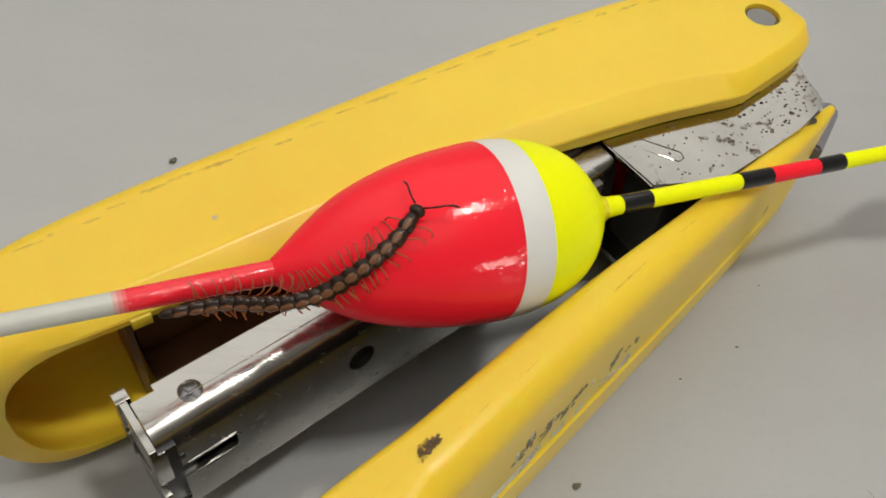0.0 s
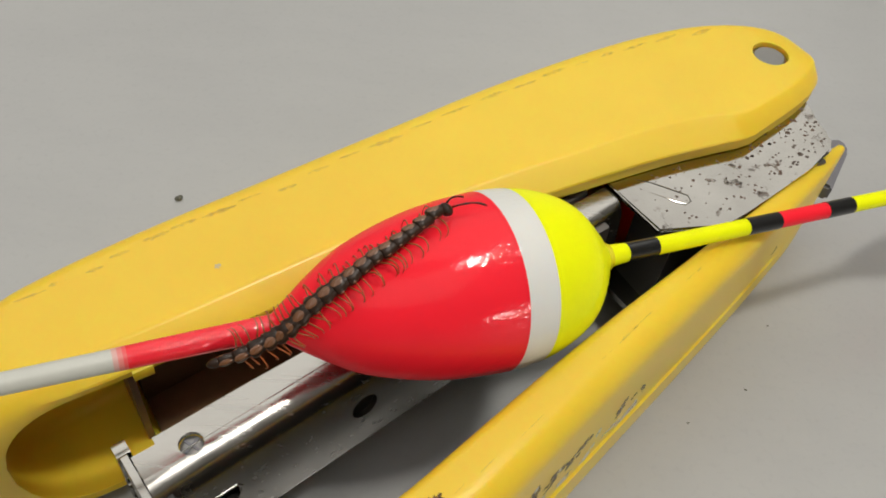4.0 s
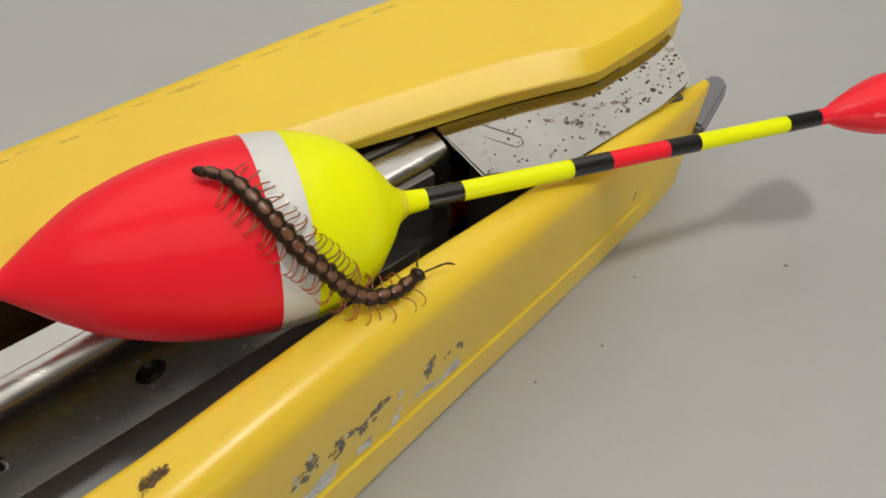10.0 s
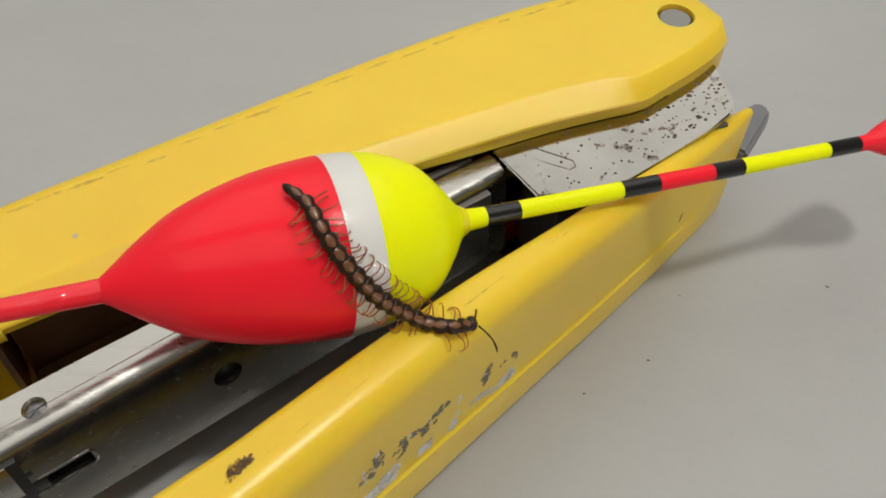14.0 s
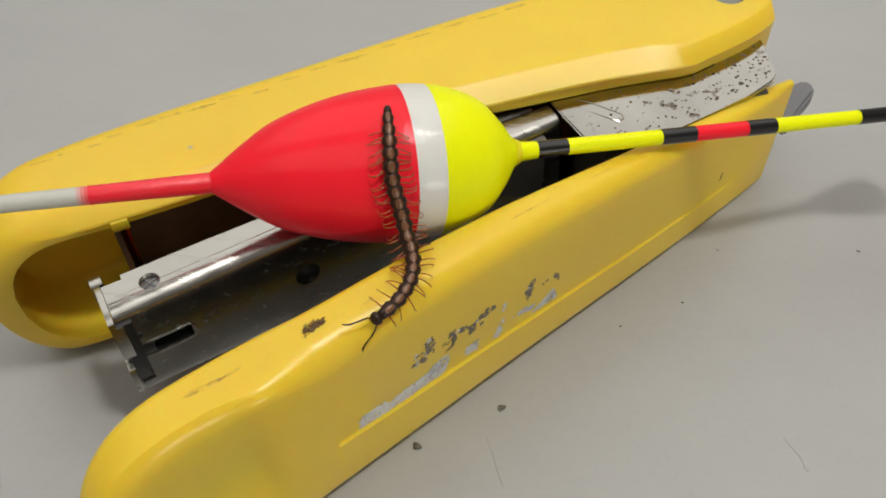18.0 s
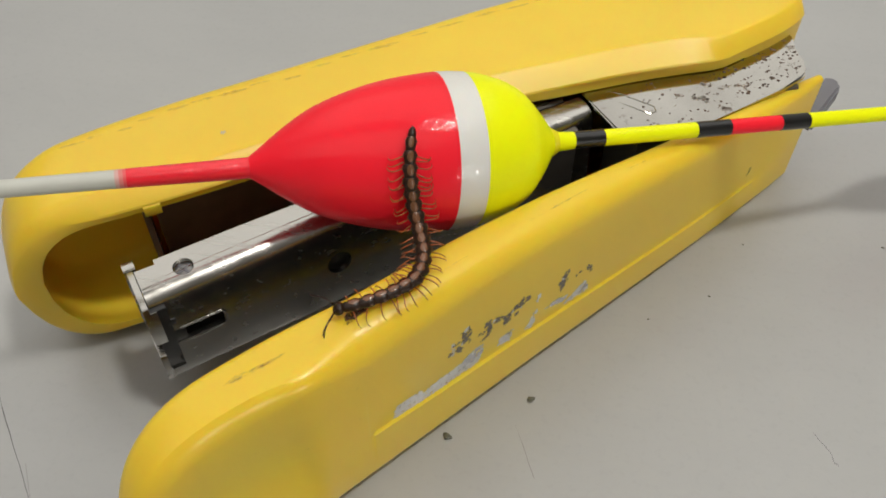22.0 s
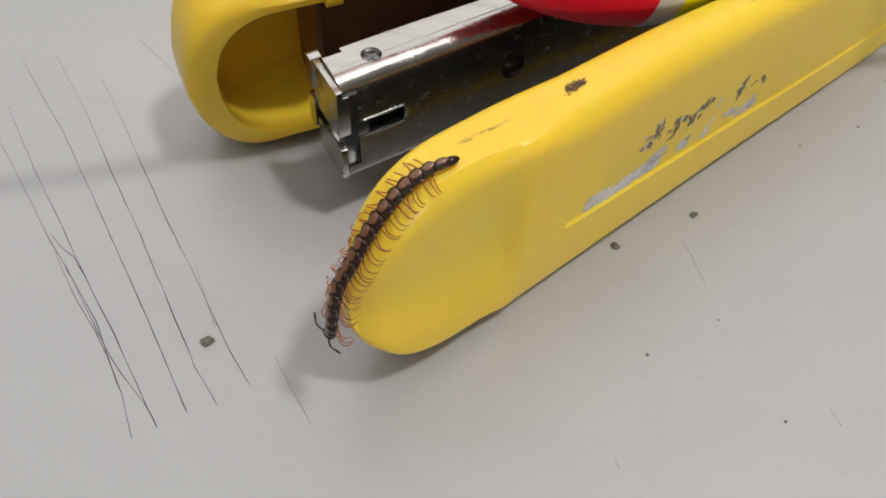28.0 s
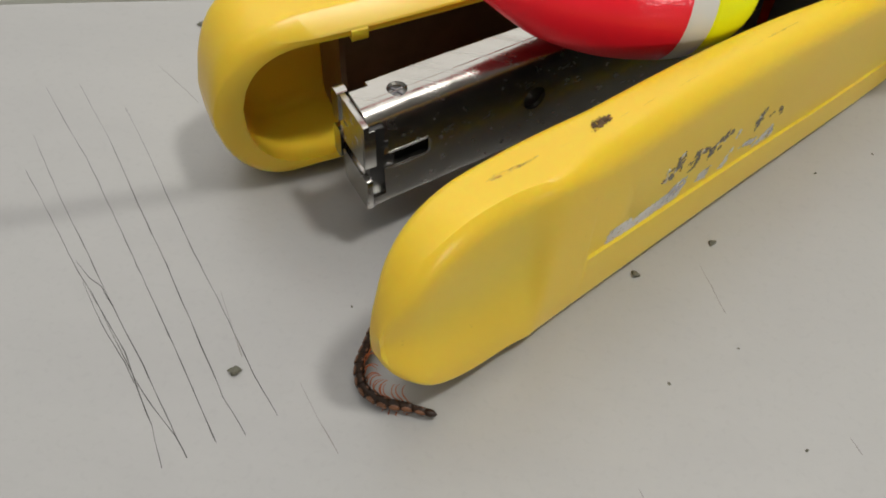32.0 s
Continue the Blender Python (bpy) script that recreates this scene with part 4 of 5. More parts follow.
# ---- the millipede: where its back runs, head first, and which way it faces ----
SPINE = [
    (0, (13.3, 23.7, 36.5, -0.05, -0.26, 0.96), (11.9, 21.7, 35.4, -0.06, -0.51, 0.86), (10.1, 20.2, 34.2, -0.08, -0.72, 0.69), (8.1, 19.2, 32.8, -0.12, -0.86, 0.50), (6.0, 18.6, 31.3, -0.17, -0.94, 0.29), (3.6, 17.8, 30.9, -0.19, -0.97, 0.15), (1.0, 17.3, 31.0, -0.19, -0.97, 0.12), (-1.6, 17.0, 31.2, -0.19, -0.97, 0.12), (-4.1, 16.2, 31.3, -0.19, -0.97, 0.12), (-6.6, 15.2, 31.3, -0.19, -0.97, 0.12)),
    (1, (13.0, 25.7, 37.0, -0.14, 0.01, 0.99), (11.1, 24.0, 36.4, -0.15, -0.21, 0.97), (9.4, 22.2, 35.5, -0.17, -0.41, 0.90), (7.6, 20.7, 34.3, -0.20, -0.61, 0.77), (5.7, 19.7, 32.8, -0.22, -0.77, 0.60), (3.6, 19.0, 31.5, -0.22, -0.87, 0.44), (1.1, 18.1, 31.2, -0.22, -0.90, 0.37), (-1.4, 17.3, 31.0, -0.21, -0.91, 0.35), (-3.9, 16.4, 30.9, -0.21, -0.91, 0.35), (-6.4, 15.5, 31.0, -0.21, -0.91, 0.35)),
    (2, (12.5, 25.3, 36.8, -0.12, -0.09, 0.99), (11.4, 23.0, 36.1, -0.10, -0.33, 0.94), (9.9, 21.2, 35.0, -0.11, -0.55, 0.83), (8.1, 19.9, 33.6, -0.14, -0.73, 0.67), (6.1, 19.1, 32.1, -0.16, -0.86, 0.49), (3.8, 18.3, 31.3, -0.18, -0.92, 0.34), (1.3, 17.6, 31.1, -0.18, -0.94, 0.29), (-1.3, 17.2, 31.2, -0.18, -0.94, 0.28), (-3.9, 16.6, 31.4, -0.18, -0.94, 0.28), (-6.4, 15.7, 31.3, -0.18, -0.94, 0.28)),
    (4.5, (18.0, 30.0, 37.2, -0.07, 0.25, 0.97), (15.3, 29.2, 37.2, -0.16, 0.27, 0.95), (12.8, 28.1, 37.0, -0.23, 0.24, 0.94), (10.6, 26.5, 36.7, -0.29, 0.17, 0.94), (8.6, 24.7, 36.1, -0.33, 0.04, 0.94), (6.7, 23.0, 35.2, -0.36, -0.19, 0.91), (4.9, 21.3, 33.8, -0.35, -0.50, 0.79), (3.3, 19.9, 32.1, -0.29, -0.77, 0.57), (1.2, 18.4, 31.1, -0.20, -0.94, 0.27), (-1.1, 17.1, 30.8, -0.18, -0.96, 0.20)),
    (5, (22.1, 29.2, 37.0, -0.00, 0.18, 0.98), (19.3, 29.6, 37.3, -0.05, 0.21, 0.98), (16.6, 29.3, 37.3, -0.11, 0.22, 0.97), (14.1, 28.1, 37.2, -0.17, 0.19, 0.97), (11.8, 26.6, 36.8, -0.22, 0.10, 0.97), (9.6, 24.9, 36.3, -0.27, -0.03, 0.96), (7.5, 23.2, 35.5, -0.31, -0.22, 0.93), (5.8, 21.4, 34.2, -0.31, -0.44, 0.84), (4.0, 20.1, 32.6, -0.16, -0.83, 0.53), (1.8, 18.8, 31.9, 0.32, -0.87, -0.36)),
    (6, (27.4, 24.3, 32.1, 0.63, -0.62, 0.47), (27.3, 26.3, 33.9, 0.57, -0.39, 0.72), (26.2, 28.3, 35.4, 0.46, -0.20, 0.87), (24.2, 29.7, 36.4, 0.30, -0.01, 0.96), (21.6, 30.1, 37.0, 0.13, 0.11, 0.99), (18.9, 29.6, 37.3, 0.01, 0.16, 0.99), (16.3, 28.6, 37.3, -0.08, 0.15, 0.99), (13.9, 27.4, 37.1, -0.14, 0.09, 0.99), (11.6, 25.9, 36.8, -0.19, -0.01, 0.98), (9.6, 24.1, 36.2, -0.22, -0.13, 0.97)),
    (6.5, (32.3, 25.7, 28.0, -0.44, 0.56, 0.70), (30.5, 26.2, 30.0, 0.52, -0.09, 0.85), (29.0, 26.2, 32.2, 0.66, -0.31, 0.69), (27.3, 26.7, 34.2, 0.60, -0.34, 0.73), (25.4, 27.9, 35.7, 0.44, -0.24, 0.87), (23.0, 28.8, 36.7, 0.25, -0.08, 0.96), (20.4, 29.0, 37.2, 0.08, 0.06, 0.99), (17.7, 29.0, 37.3, -0.05, 0.16, 0.99), (15.1, 28.4, 37.4, -0.14, 0.21, 0.97), (12.9, 27.0, 37.1, -0.22, 0.18, 0.96)),
    (7, (31.3, 21.2, 26.2, 0.39, -0.25, 0.89), (30.9, 23.4, 27.6, 0.56, -0.33, 0.76), (30.0, 24.9, 29.7, 0.67, -0.41, 0.62), (28.9, 25.9, 32.0, 0.67, -0.43, 0.60), (27.4, 26.8, 34.0, 0.60, -0.39, 0.70), (25.4, 27.4, 35.6, 0.43, -0.27, 0.86), (22.9, 27.8, 36.5, 0.24, -0.13, 0.96), (20.3, 28.3, 37.1, 0.10, -0.02, 0.99), (17.6, 28.5, 37.3, -0.02, 0.07, 1.00), (15.0, 27.8, 37.2, -0.12, 0.12, 0.99)),
    (8, (34.6, 23.3, 25.3, 0.69, -0.56, 0.45), (32.2, 22.5, 26.2, 0.45, -0.31, 0.84), (30.1, 23.5, 27.5, 0.51, -0.38, 0.77), (28.9, 24.2, 29.8, 0.62, -0.54, 0.57), (27.6, 24.7, 32.2, 0.61, -0.58, 0.55), (26.0, 25.4, 34.2, 0.50, -0.51, 0.70), (23.9, 26.3, 35.7, 0.34, -0.36, 0.87), (21.5, 27.1, 36.7, 0.19, -0.20, 0.96), (18.9, 27.9, 37.2, 0.05, -0.02, 1.00), (16.2, 28.4, 37.3, -0.07, 0.14, 0.99)),
    (9, (34.6, 25.5, 26.0, 0.20, -0.01, 0.98), (32.6, 23.9, 26.3, 0.21, -0.07, 0.98), (30.3, 23.7, 27.4, 0.36, -0.28, 0.89), (28.7, 23.9, 29.5, 0.49, -0.48, 0.72), (27.2, 23.9, 31.7, 0.53, -0.58, 0.62), (25.5, 24.3, 33.6, 0.47, -0.57, 0.68), (23.8, 25.3, 35.3, 0.36, -0.45, 0.82), (21.8, 26.5, 36.4, 0.21, -0.25, 0.94), (19.5, 27.5, 37.1, 0.07, -0.05, 1.00), (17.1, 28.4, 37.3, -0.05, 0.15, 0.99)),
    (10, (33.8, 26.8, 26.1, 0.09, 0.10, 0.99), (32.1, 24.7, 26.4, 0.17, -0.04, 0.98), (29.9, 23.5, 27.1, 0.36, -0.33, 0.87), (28.0, 23.1, 28.9, 0.49, -0.57, 0.67), (26.5, 23.1, 31.2, 0.51, -0.66, 0.55), (24.8, 23.4, 33.2, 0.45, -0.65, 0.62), (23.1, 24.4, 35.0, 0.34, -0.52, 0.78), (21.2, 25.8, 36.3, 0.20, -0.31, 0.93), (19.1, 27.3, 37.1, 0.08, -0.10, 0.99), (16.6, 27.9, 37.4, -0.07, 0.14, 0.99)),
    (11, (34.3, 25.8, 26.1, 0.20, -0.01, 0.98), (32.4, 24.0, 26.4, 0.25, -0.10, 0.96), (29.9, 23.5, 26.8, 0.44, -0.40, 0.80), (27.9, 23.0, 28.6, 0.55, -0.65, 0.52), (26.3, 22.6, 30.7, 0.54, -0.74, 0.41), (24.8, 23.0, 32.8, 0.47, -0.71, 0.53), (23.1, 24.0, 34.7, 0.36, -0.59, 0.72), (21.3, 25.3, 36.1, 0.23, -0.39, 0.89), (19.2, 26.7, 37.0, 0.10, -0.16, 0.98), (16.6, 27.5, 37.3, -0.03, 0.06, 1.00)),
    (12, (34.0, 25.7, 26.1, 0.18, -0.03, 0.98), (32.0, 24.0, 26.0, 0.24, -0.11, 0.96), (29.7, 23.1, 26.9, 0.44, -0.41, 0.80), (27.6, 22.7, 28.5, 0.55, -0.67, 0.50), (26.0, 22.4, 30.6, 0.54, -0.74, 0.40), (24.6, 22.8, 32.7, 0.46, -0.71, 0.54), (22.9, 23.7, 34.6, 0.35, -0.59, 0.73), (21.1, 25.1, 36.0, 0.23, -0.40, 0.89), (19.0, 26.5, 36.9, 0.10, -0.18, 0.98), (16.7, 27.7, 37.3, -0.03, 0.06, 1.00)),
    (13, (33.6, 25.3, 26.2, 0.18, -0.03, 0.98), (31.9, 23.3, 26.4, 0.23, -0.11, 0.97), (29.5, 22.6, 26.8, 0.36, -0.37, 0.86), (27.4, 22.4, 28.5, 0.46, -0.61, 0.64), (25.8, 22.3, 30.5, 0.47, -0.71, 0.53), (24.2, 22.6, 32.6, 0.43, -0.72, 0.55), (22.5, 23.4, 34.4, 0.34, -0.62, 0.71), (20.9, 24.7, 35.9, 0.21, -0.40, 0.89), (19.1, 26.4, 36.9, 0.09, -0.17, 0.98), (16.9, 27.7, 37.3, -0.03, 0.06, 1.00)),
    (15.5, (30.1, 16.8, 23.3, 0.73, -0.67, -0.14), (30.4, 18.4, 25.5, 0.71, -0.68, 0.19), (28.2, 20.0, 25.9, 0.63, -0.77, 0.11), (25.9, 20.8, 27.3, 0.52, -0.85, -0.02), (24.0, 21.0, 29.5, 0.44, -0.89, 0.10), (22.4, 21.2, 31.8, 0.37, -0.84, 0.39), (21.0, 22.3, 34.0, 0.29, -0.67, 0.68), (19.8, 24.1, 35.9, 0.18, -0.41, 0.90), (18.7, 26.5, 37.0, 0.02, -0.03, 1.00), (17.4, 29.0, 37.5, -0.13, 0.32, 0.94)),
    (16, (27.6, 14.2, 24.7, 0.75, -0.67, 0.00), (28.3, 16.5, 25.8, 0.64, -0.58, 0.50), (27.2, 18.6, 27.0, 0.53, -0.67, 0.52), (25.2, 20.1, 27.8, 0.48, -0.86, 0.20), (23.5, 20.8, 29.8, 0.41, -0.89, 0.20), (21.9, 21.1, 32.1, 0.35, -0.83, 0.44), (20.6, 22.3, 34.2, 0.28, -0.66, 0.70), (19.7, 24.2, 36.0, 0.18, -0.40, 0.90), (18.7, 26.6, 37.0, 0.05, -0.08, 1.00), (17.8, 29.2, 37.4, -0.08, 0.25, 0.97)),
    (17, (23.8, 11.1, 25.7, 0.66, -0.59, 0.45), (25.1, 13.4, 26.4, 0.55, -0.55, 0.63), (25.5, 16.0, 26.9, 0.46, -0.64, 0.61), (24.6, 18.5, 27.5, 0.42, -0.81, 0.42), (23.1, 20.0, 29.2, 0.37, -0.87, 0.33), (21.9, 20.9, 31.6, 0.34, -0.83, 0.43), (21.0, 22.1, 33.8, 0.29, -0.70, 0.65), (20.2, 24.0, 35.6, 0.22, -0.48, 0.85), (19.6, 26.4, 36.8, 0.11, -0.18, 0.98), (19.0, 29.0, 37.3, -0.03, 0.16, 0.99)),
    (18, (21.1, 9.2, 26.5, 0.52, -0.48, 0.71), (22.7, 11.4, 26.7, 0.40, -0.36, 0.84), (23.6, 13.8, 27.1, 0.25, -0.25, 0.94), (23.4, 16.5, 27.3, 0.20, -0.39, 0.90), (22.4, 18.7, 28.4, 0.28, -0.73, 0.62), (21.6, 20.1, 30.5, 0.31, -0.83, 0.47), (20.8, 21.2, 32.8, 0.30, -0.78, 0.55), (20.3, 22.9, 34.9, 0.25, -0.58, 0.77), (19.8, 25.1, 36.3, 0.15, -0.30, 0.94), (19.2, 27.6, 37.2, 0.04, -0.02, 1.00)),
    (19, (18.7, 8.6, 27.2, 0.11, -0.11, 0.99), (20.7, 10.3, 27.1, 0.17, -0.15, 0.97), (22.5, 12.3, 27.0, 0.18, -0.17, 0.97), (23.0, 14.9, 27.2, 0.17, -0.25, 0.95), (22.3, 17.3, 28.0, 0.22, -0.52, 0.82), (21.3, 19.2, 29.7, 0.27, -0.71, 0.65), (20.6, 20.5, 31.9, 0.28, -0.74, 0.61), (20.1, 22.0, 34.1, 0.26, -0.66, 0.71), (19.5, 24.0, 35.8, 0.18, -0.44, 0.88), (18.8, 26.4, 37.0, 0.06, -0.11, 0.99)),
    (20, (18.1, 7.7, 27.1, 0.11, -0.11, 0.99), (20.1, 9.7, 27.1, 0.11, -0.10, 0.99), (21.8, 11.9, 27.2, 0.11, -0.12, 0.99), (22.3, 14.6, 27.3, 0.15, -0.29, 0.94), (21.7, 17.3, 27.6, 0.25, -0.69, 0.68), (20.7, 19.2, 29.4, 0.30, -0.86, 0.41), (20.1, 20.4, 31.8, 0.30, -0.84, 0.44), (19.7, 21.9, 34.1, 0.27, -0.70, 0.66), (19.2, 24.1, 35.9, 0.19, -0.45, 0.87), (18.7, 26.6, 37.0, 0.06, -0.11, 0.99)),
    (21, (17.4, 6.6, 27.1, 0.11, -0.11, 0.99), (19.1, 8.8, 27.2, 0.11, -0.11, 0.99), (20.8, 11.0, 27.2, 0.11, -0.15, 0.98), (21.4, 13.6, 27.3, 0.15, -0.47, 0.87), (20.9, 16.3, 27.2, 0.22, -0.85, 0.49), (20.0, 18.6, 28.5, 0.26, -0.95, 0.14), (19.5, 19.8, 30.9, 0.29, -0.92, 0.26), (19.2, 21.0, 33.4, 0.27, -0.78, 0.57), (18.8, 22.9, 35.3, 0.20, -0.52, 0.83), (18.5, 25.4, 36.7, 0.14, -0.29, 0.95)),
    (22, (13.8, 7.1, 27.4, -0.11, 0.11, 0.99), (16.2, 8.4, 27.3, -0.04, 0.04, 1.00), (18.5, 10.0, 27.3, -0.00, -0.02, 1.00), (20.3, 12.0, 27.3, 0.05, -0.19, 0.98), (20.6, 14.7, 27.2, 0.16, -0.58, 0.80), (19.9, 17.2, 27.6, 0.24, -0.90, 0.37), (19.0, 19.0, 29.3, 0.27, -0.96, 0.11), (18.5, 19.9, 31.9, 0.27, -0.89, 0.36), (18.2, 21.4, 34.2, 0.24, -0.73, 0.64), (18.1, 23.5, 35.9, 0.18, -0.46, 0.87)),
    (23, (9.4, 1.4, 27.3, -0.00, -0.00, 1.00), (11.3, 3.5, 27.3, -0.00, -0.00, 1.00), (13.3, 5.4, 27.3, -0.00, -0.01, 1.00), (15.4, 7.3, 27.3, -0.00, -0.01, 1.00), (17.4, 9.2, 27.3, 0.01, -0.06, 1.00), (19.0, 11.5, 27.3, 0.06, -0.25, 0.97), (19.7, 14.1, 27.2, 0.15, -0.62, 0.77), (19.4, 16.8, 27.7, 0.22, -0.90, 0.38), (18.9, 18.9, 29.4, 0.26, -0.95, 0.18), (18.6, 19.8, 31.9, 0.27, -0.89, 0.36)),
    (24, (2.2, -5.5, 26.9, -0.12, -0.14, 0.98), (4.3, -3.8, 27.2, -0.06, -0.07, 1.00), (6.5, -2.1, 27.2, -0.02, -0.03, 1.00), (8.4, -0.1, 27.3, -0.01, -0.01, 1.00), (10.4, 1.8, 27.3, -0.00, -0.00, 1.00), (12.0, 4.1, 27.3, -0.00, -0.00, 1.00), (13.8, 6.2, 27.3, -0.00, -0.01, 1.00), (15.6, 8.4, 27.3, -0.00, -0.00, 1.00), (17.4, 10.5, 27.3, -0.00, -0.00, 1.00), (19.4, 12.4, 27.3, 0.00, 0.00, 1.00)),
    (24.5, (0.2, -10.9, 24.1, -0.48, -0.55, 0.69), (1.0, -8.7, 25.6, -0.34, -0.39, 0.85), (2.3, -6.4, 26.7, -0.21, -0.23, 0.95), (3.9, -4.2, 27.2, -0.09, -0.10, 0.99), (5.7, -2.0, 27.2, -0.03, -0.03, 1.00), (7.5, 0.2, 27.2, -0.01, -0.01, 1.00), (9.2, 2.4, 27.3, -0.00, -0.00, 1.00), (11.1, 4.4, 27.3, -0.00, -0.00, 1.00), (13.4, 6.0, 27.3, -0.01, -0.01, 1.00), (16.1, 6.8, 27.3, -0.01, -0.01, 1.00)),
    (25, (-1.5, -13.4, 19.1, -0.49, -0.82, 0.30), (-0.8, -12.4, 21.7, -0.48, -0.72, 0.51), (0.1, -10.9, 23.9, -0.43, -0.58, 0.69), (1.2, -9.0, 25.6, -0.32, -0.39, 0.86), (2.5, -6.7, 26.7, -0.19, -0.22, 0.96), (3.9, -4.4, 27.2, -0.09, -0.10, 0.99), (5.4, -2.0, 27.3, -0.03, -0.03, 1.00), (7.1, 0.2, 27.3, -0.01, -0.01, 1.00), (9.3, 2.1, 27.3, -0.00, -0.00, 1.00), (11.8, 3.4, 27.3, -0.01, -0.01, 1.00)),
    (25.5, (-2.1, -14.6, 17.4, -0.66, -0.75, -0.00), (-1.7, -13.2, 19.4, -0.58, -0.76, 0.28), (-1.0, -12.3, 21.7, -0.52, -0.71, 0.48), (0.0, -11.1, 23.7, -0.44, -0.59, 0.68), (1.2, -9.4, 25.3, -0.35, -0.43, 0.83), (2.4, -7.5, 26.4, -0.24, -0.28, 0.93), (3.9, -5.5, 27.1, -0.12, -0.14, 0.98), (5.4, -3.4, 27.2, -0.05, -0.06, 1.00), (7.0, -1.5, 27.3, -0.02, -0.02, 1.00), (8.8, 0.4, 27.3, 0.00, 0.00, 1.00)),
    (27.5, (-4.0, -14.4, 16.2, -0.70, -0.50, -0.50), (-3.3, -14.9, 18.4, -0.70, -0.70, -0.10), (-2.5, -15.2, 20.2, -0.63, -0.65, 0.42), (-2.4, -13.8, 21.1, -0.61, -0.58, 0.54), (-1.7, -11.6, 22.5, -0.57, -0.56, 0.61), (-0.7, -9.9, 24.2, -0.47, -0.48, 0.74), (0.8, -8.2, 25.8, -0.31, -0.34, 0.89), (2.5, -6.3, 26.8, -0.17, -0.19, 0.97), (4.4, -4.4, 27.2, -0.06, -0.07, 1.00), (6.7, -3.1, 27.3, 0.00, 0.00, 1.00)),
    (28, (-3.9, -14.3, 11.9, -0.75, -0.60, -0.20), (-3.4, -15.0, 14.2, -0.75, -0.65, -0.05), (-3.1, -14.8, 16.8, -0.74, -0.65, 0.15), (-2.7, -13.7, 19.2, -0.70, -0.64, 0.32), (-1.8, -12.5, 21.0, -0.63, -0.62, 0.47), (-0.8, -11.1, 23.1, -0.54, -0.56, 0.63), (0.4, -9.5, 24.9, -0.42, -0.46, 0.78), (1.8, -7.6, 26.2, -0.28, -0.31, 0.91), (3.6, -5.8, 27.0, -0.13, -0.15, 0.98), (5.7, -4.2, 27.2, -0.01, -0.01, 1.00)),
    (29, (-4.9, -12.2, 15.2, -0.80, -0.20, -0.60), (-4.4, -13.6, 17.0, -0.80, -0.40, -0.50), (-3.2, -15.2, 18.1, -0.55, -0.80, -0.20), (-2.6, -13.4, 18.3, -0.80, -0.56, 0.21), (-1.7, -12.6, 20.7, -0.66, -0.62, 0.43), (-1.0, -11.3, 22.9, -0.55, -0.59, 0.59), (-0.0, -9.6, 24.7, -0.43, -0.48, 0.76), (1.5, -7.8, 26.1, -0.28, -0.32, 0.90), (3.4, -6.1, 26.9, -0.14, -0.16, 0.98), (5.3, -4.2, 27.2, -0.01, -0.01, 1.00)),
    (30, (-4.6, -8.3, 12.2, -0.80, -0.50, -0.30), (-4.9, -10.2, 14.2, -0.80, -0.50, -0.30), (-5.2, -11.9, 16.2, -0.80, -0.50, -0.30), (-5.0, -13.6, 18.2, -0.80, -0.55, -0.20), (-3.6, -13.9, 20.6, -0.65, -0.65, 0.40), (-2.3, -12.0, 22.4, -0.57, -0.52, 0.64), (-0.9, -10.2, 23.8, -0.48, -0.46, 0.75), (0.8, -8.9, 25.5, -0.38, -0.38, 0.84), (2.8, -7.4, 26.6, -0.23, -0.24, 0.94), (4.8, -5.6, 27.1, -0.06, -0.06, 1.00)),
    (31, (-4.7, -6.4, 10.9, -0.80, -0.50, -0.30), (-4.9, -8.1, 13.0, -0.80, -0.50, -0.30), (-5.1, -9.8, 15.1, -0.80, -0.50, -0.30), (-5.3, -11.5, 17.2, -0.80, -0.50, -0.30), (-5.4, -13.2, 19.2, -0.75, -0.62, -0.20), (-4.4, -13.9, 21.3, -0.55, -0.65, 0.50), (-2.6, -11.8, 23.0, -0.45, -0.52, 0.72), (-0.7, -10.3, 23.9, -0.38, -0.49, 0.78), (1.3, -9.3, 25.5, -0.25, -0.44, 0.86), (3.3, -7.8, 26.5, -0.03, -0.37, 0.93)),
    (31.5, (-4.9, -2.8, 8.2, -0.72, -0.56, -0.42), (-4.8, -4.5, 10.3, -0.72, -0.56, -0.42), (-4.7, -6.2, 12.5, -0.72, -0.56, -0.42), (-4.6, -7.8, 14.6, -0.72, -0.56, -0.42), (-5.2, -10.0, 16.5, -0.76, -0.56, -0.35), (-5.4, -11.8, 18.4, -0.76, -0.58, -0.30), (-5.2, -13.4, 20.3, -0.70, -0.68, 0.05), (-2.8, -12.4, 22.7, -0.51, -0.59, 0.62), (-0.8, -10.9, 23.6, -0.40, -0.59, 0.71), (1.5, -10.2, 25.0, -0.24, -0.56, 0.79)),
    (31.6, (-1.4, 0.2, 4.7, -0.78, -0.55, -0.05), (-2.2, -1.6, 5.7, -0.78, -0.55, -0.05), (-3.0, -3.5, 6.8, -0.78, -0.55, -0.05), (-3.9, -5.3, 7.8, -0.78, -0.55, -0.05), (-4.4, -7.3, 8.9, -0.78, -0.55, -0.05), (-4.6, -9.5, 9.9, -0.78, -0.55, -0.05), (-4.6, -11.6, 11.0, -0.78, -0.55, -0.05), (-3.7, -12.8, 11.9, -0.78, -0.55, -0.05), (-2.7, -13.3, 12.3, -0.78, -0.55, -0.05), (-1.6, -14.3, 13.0, -0.78, -0.55, -0.05)),
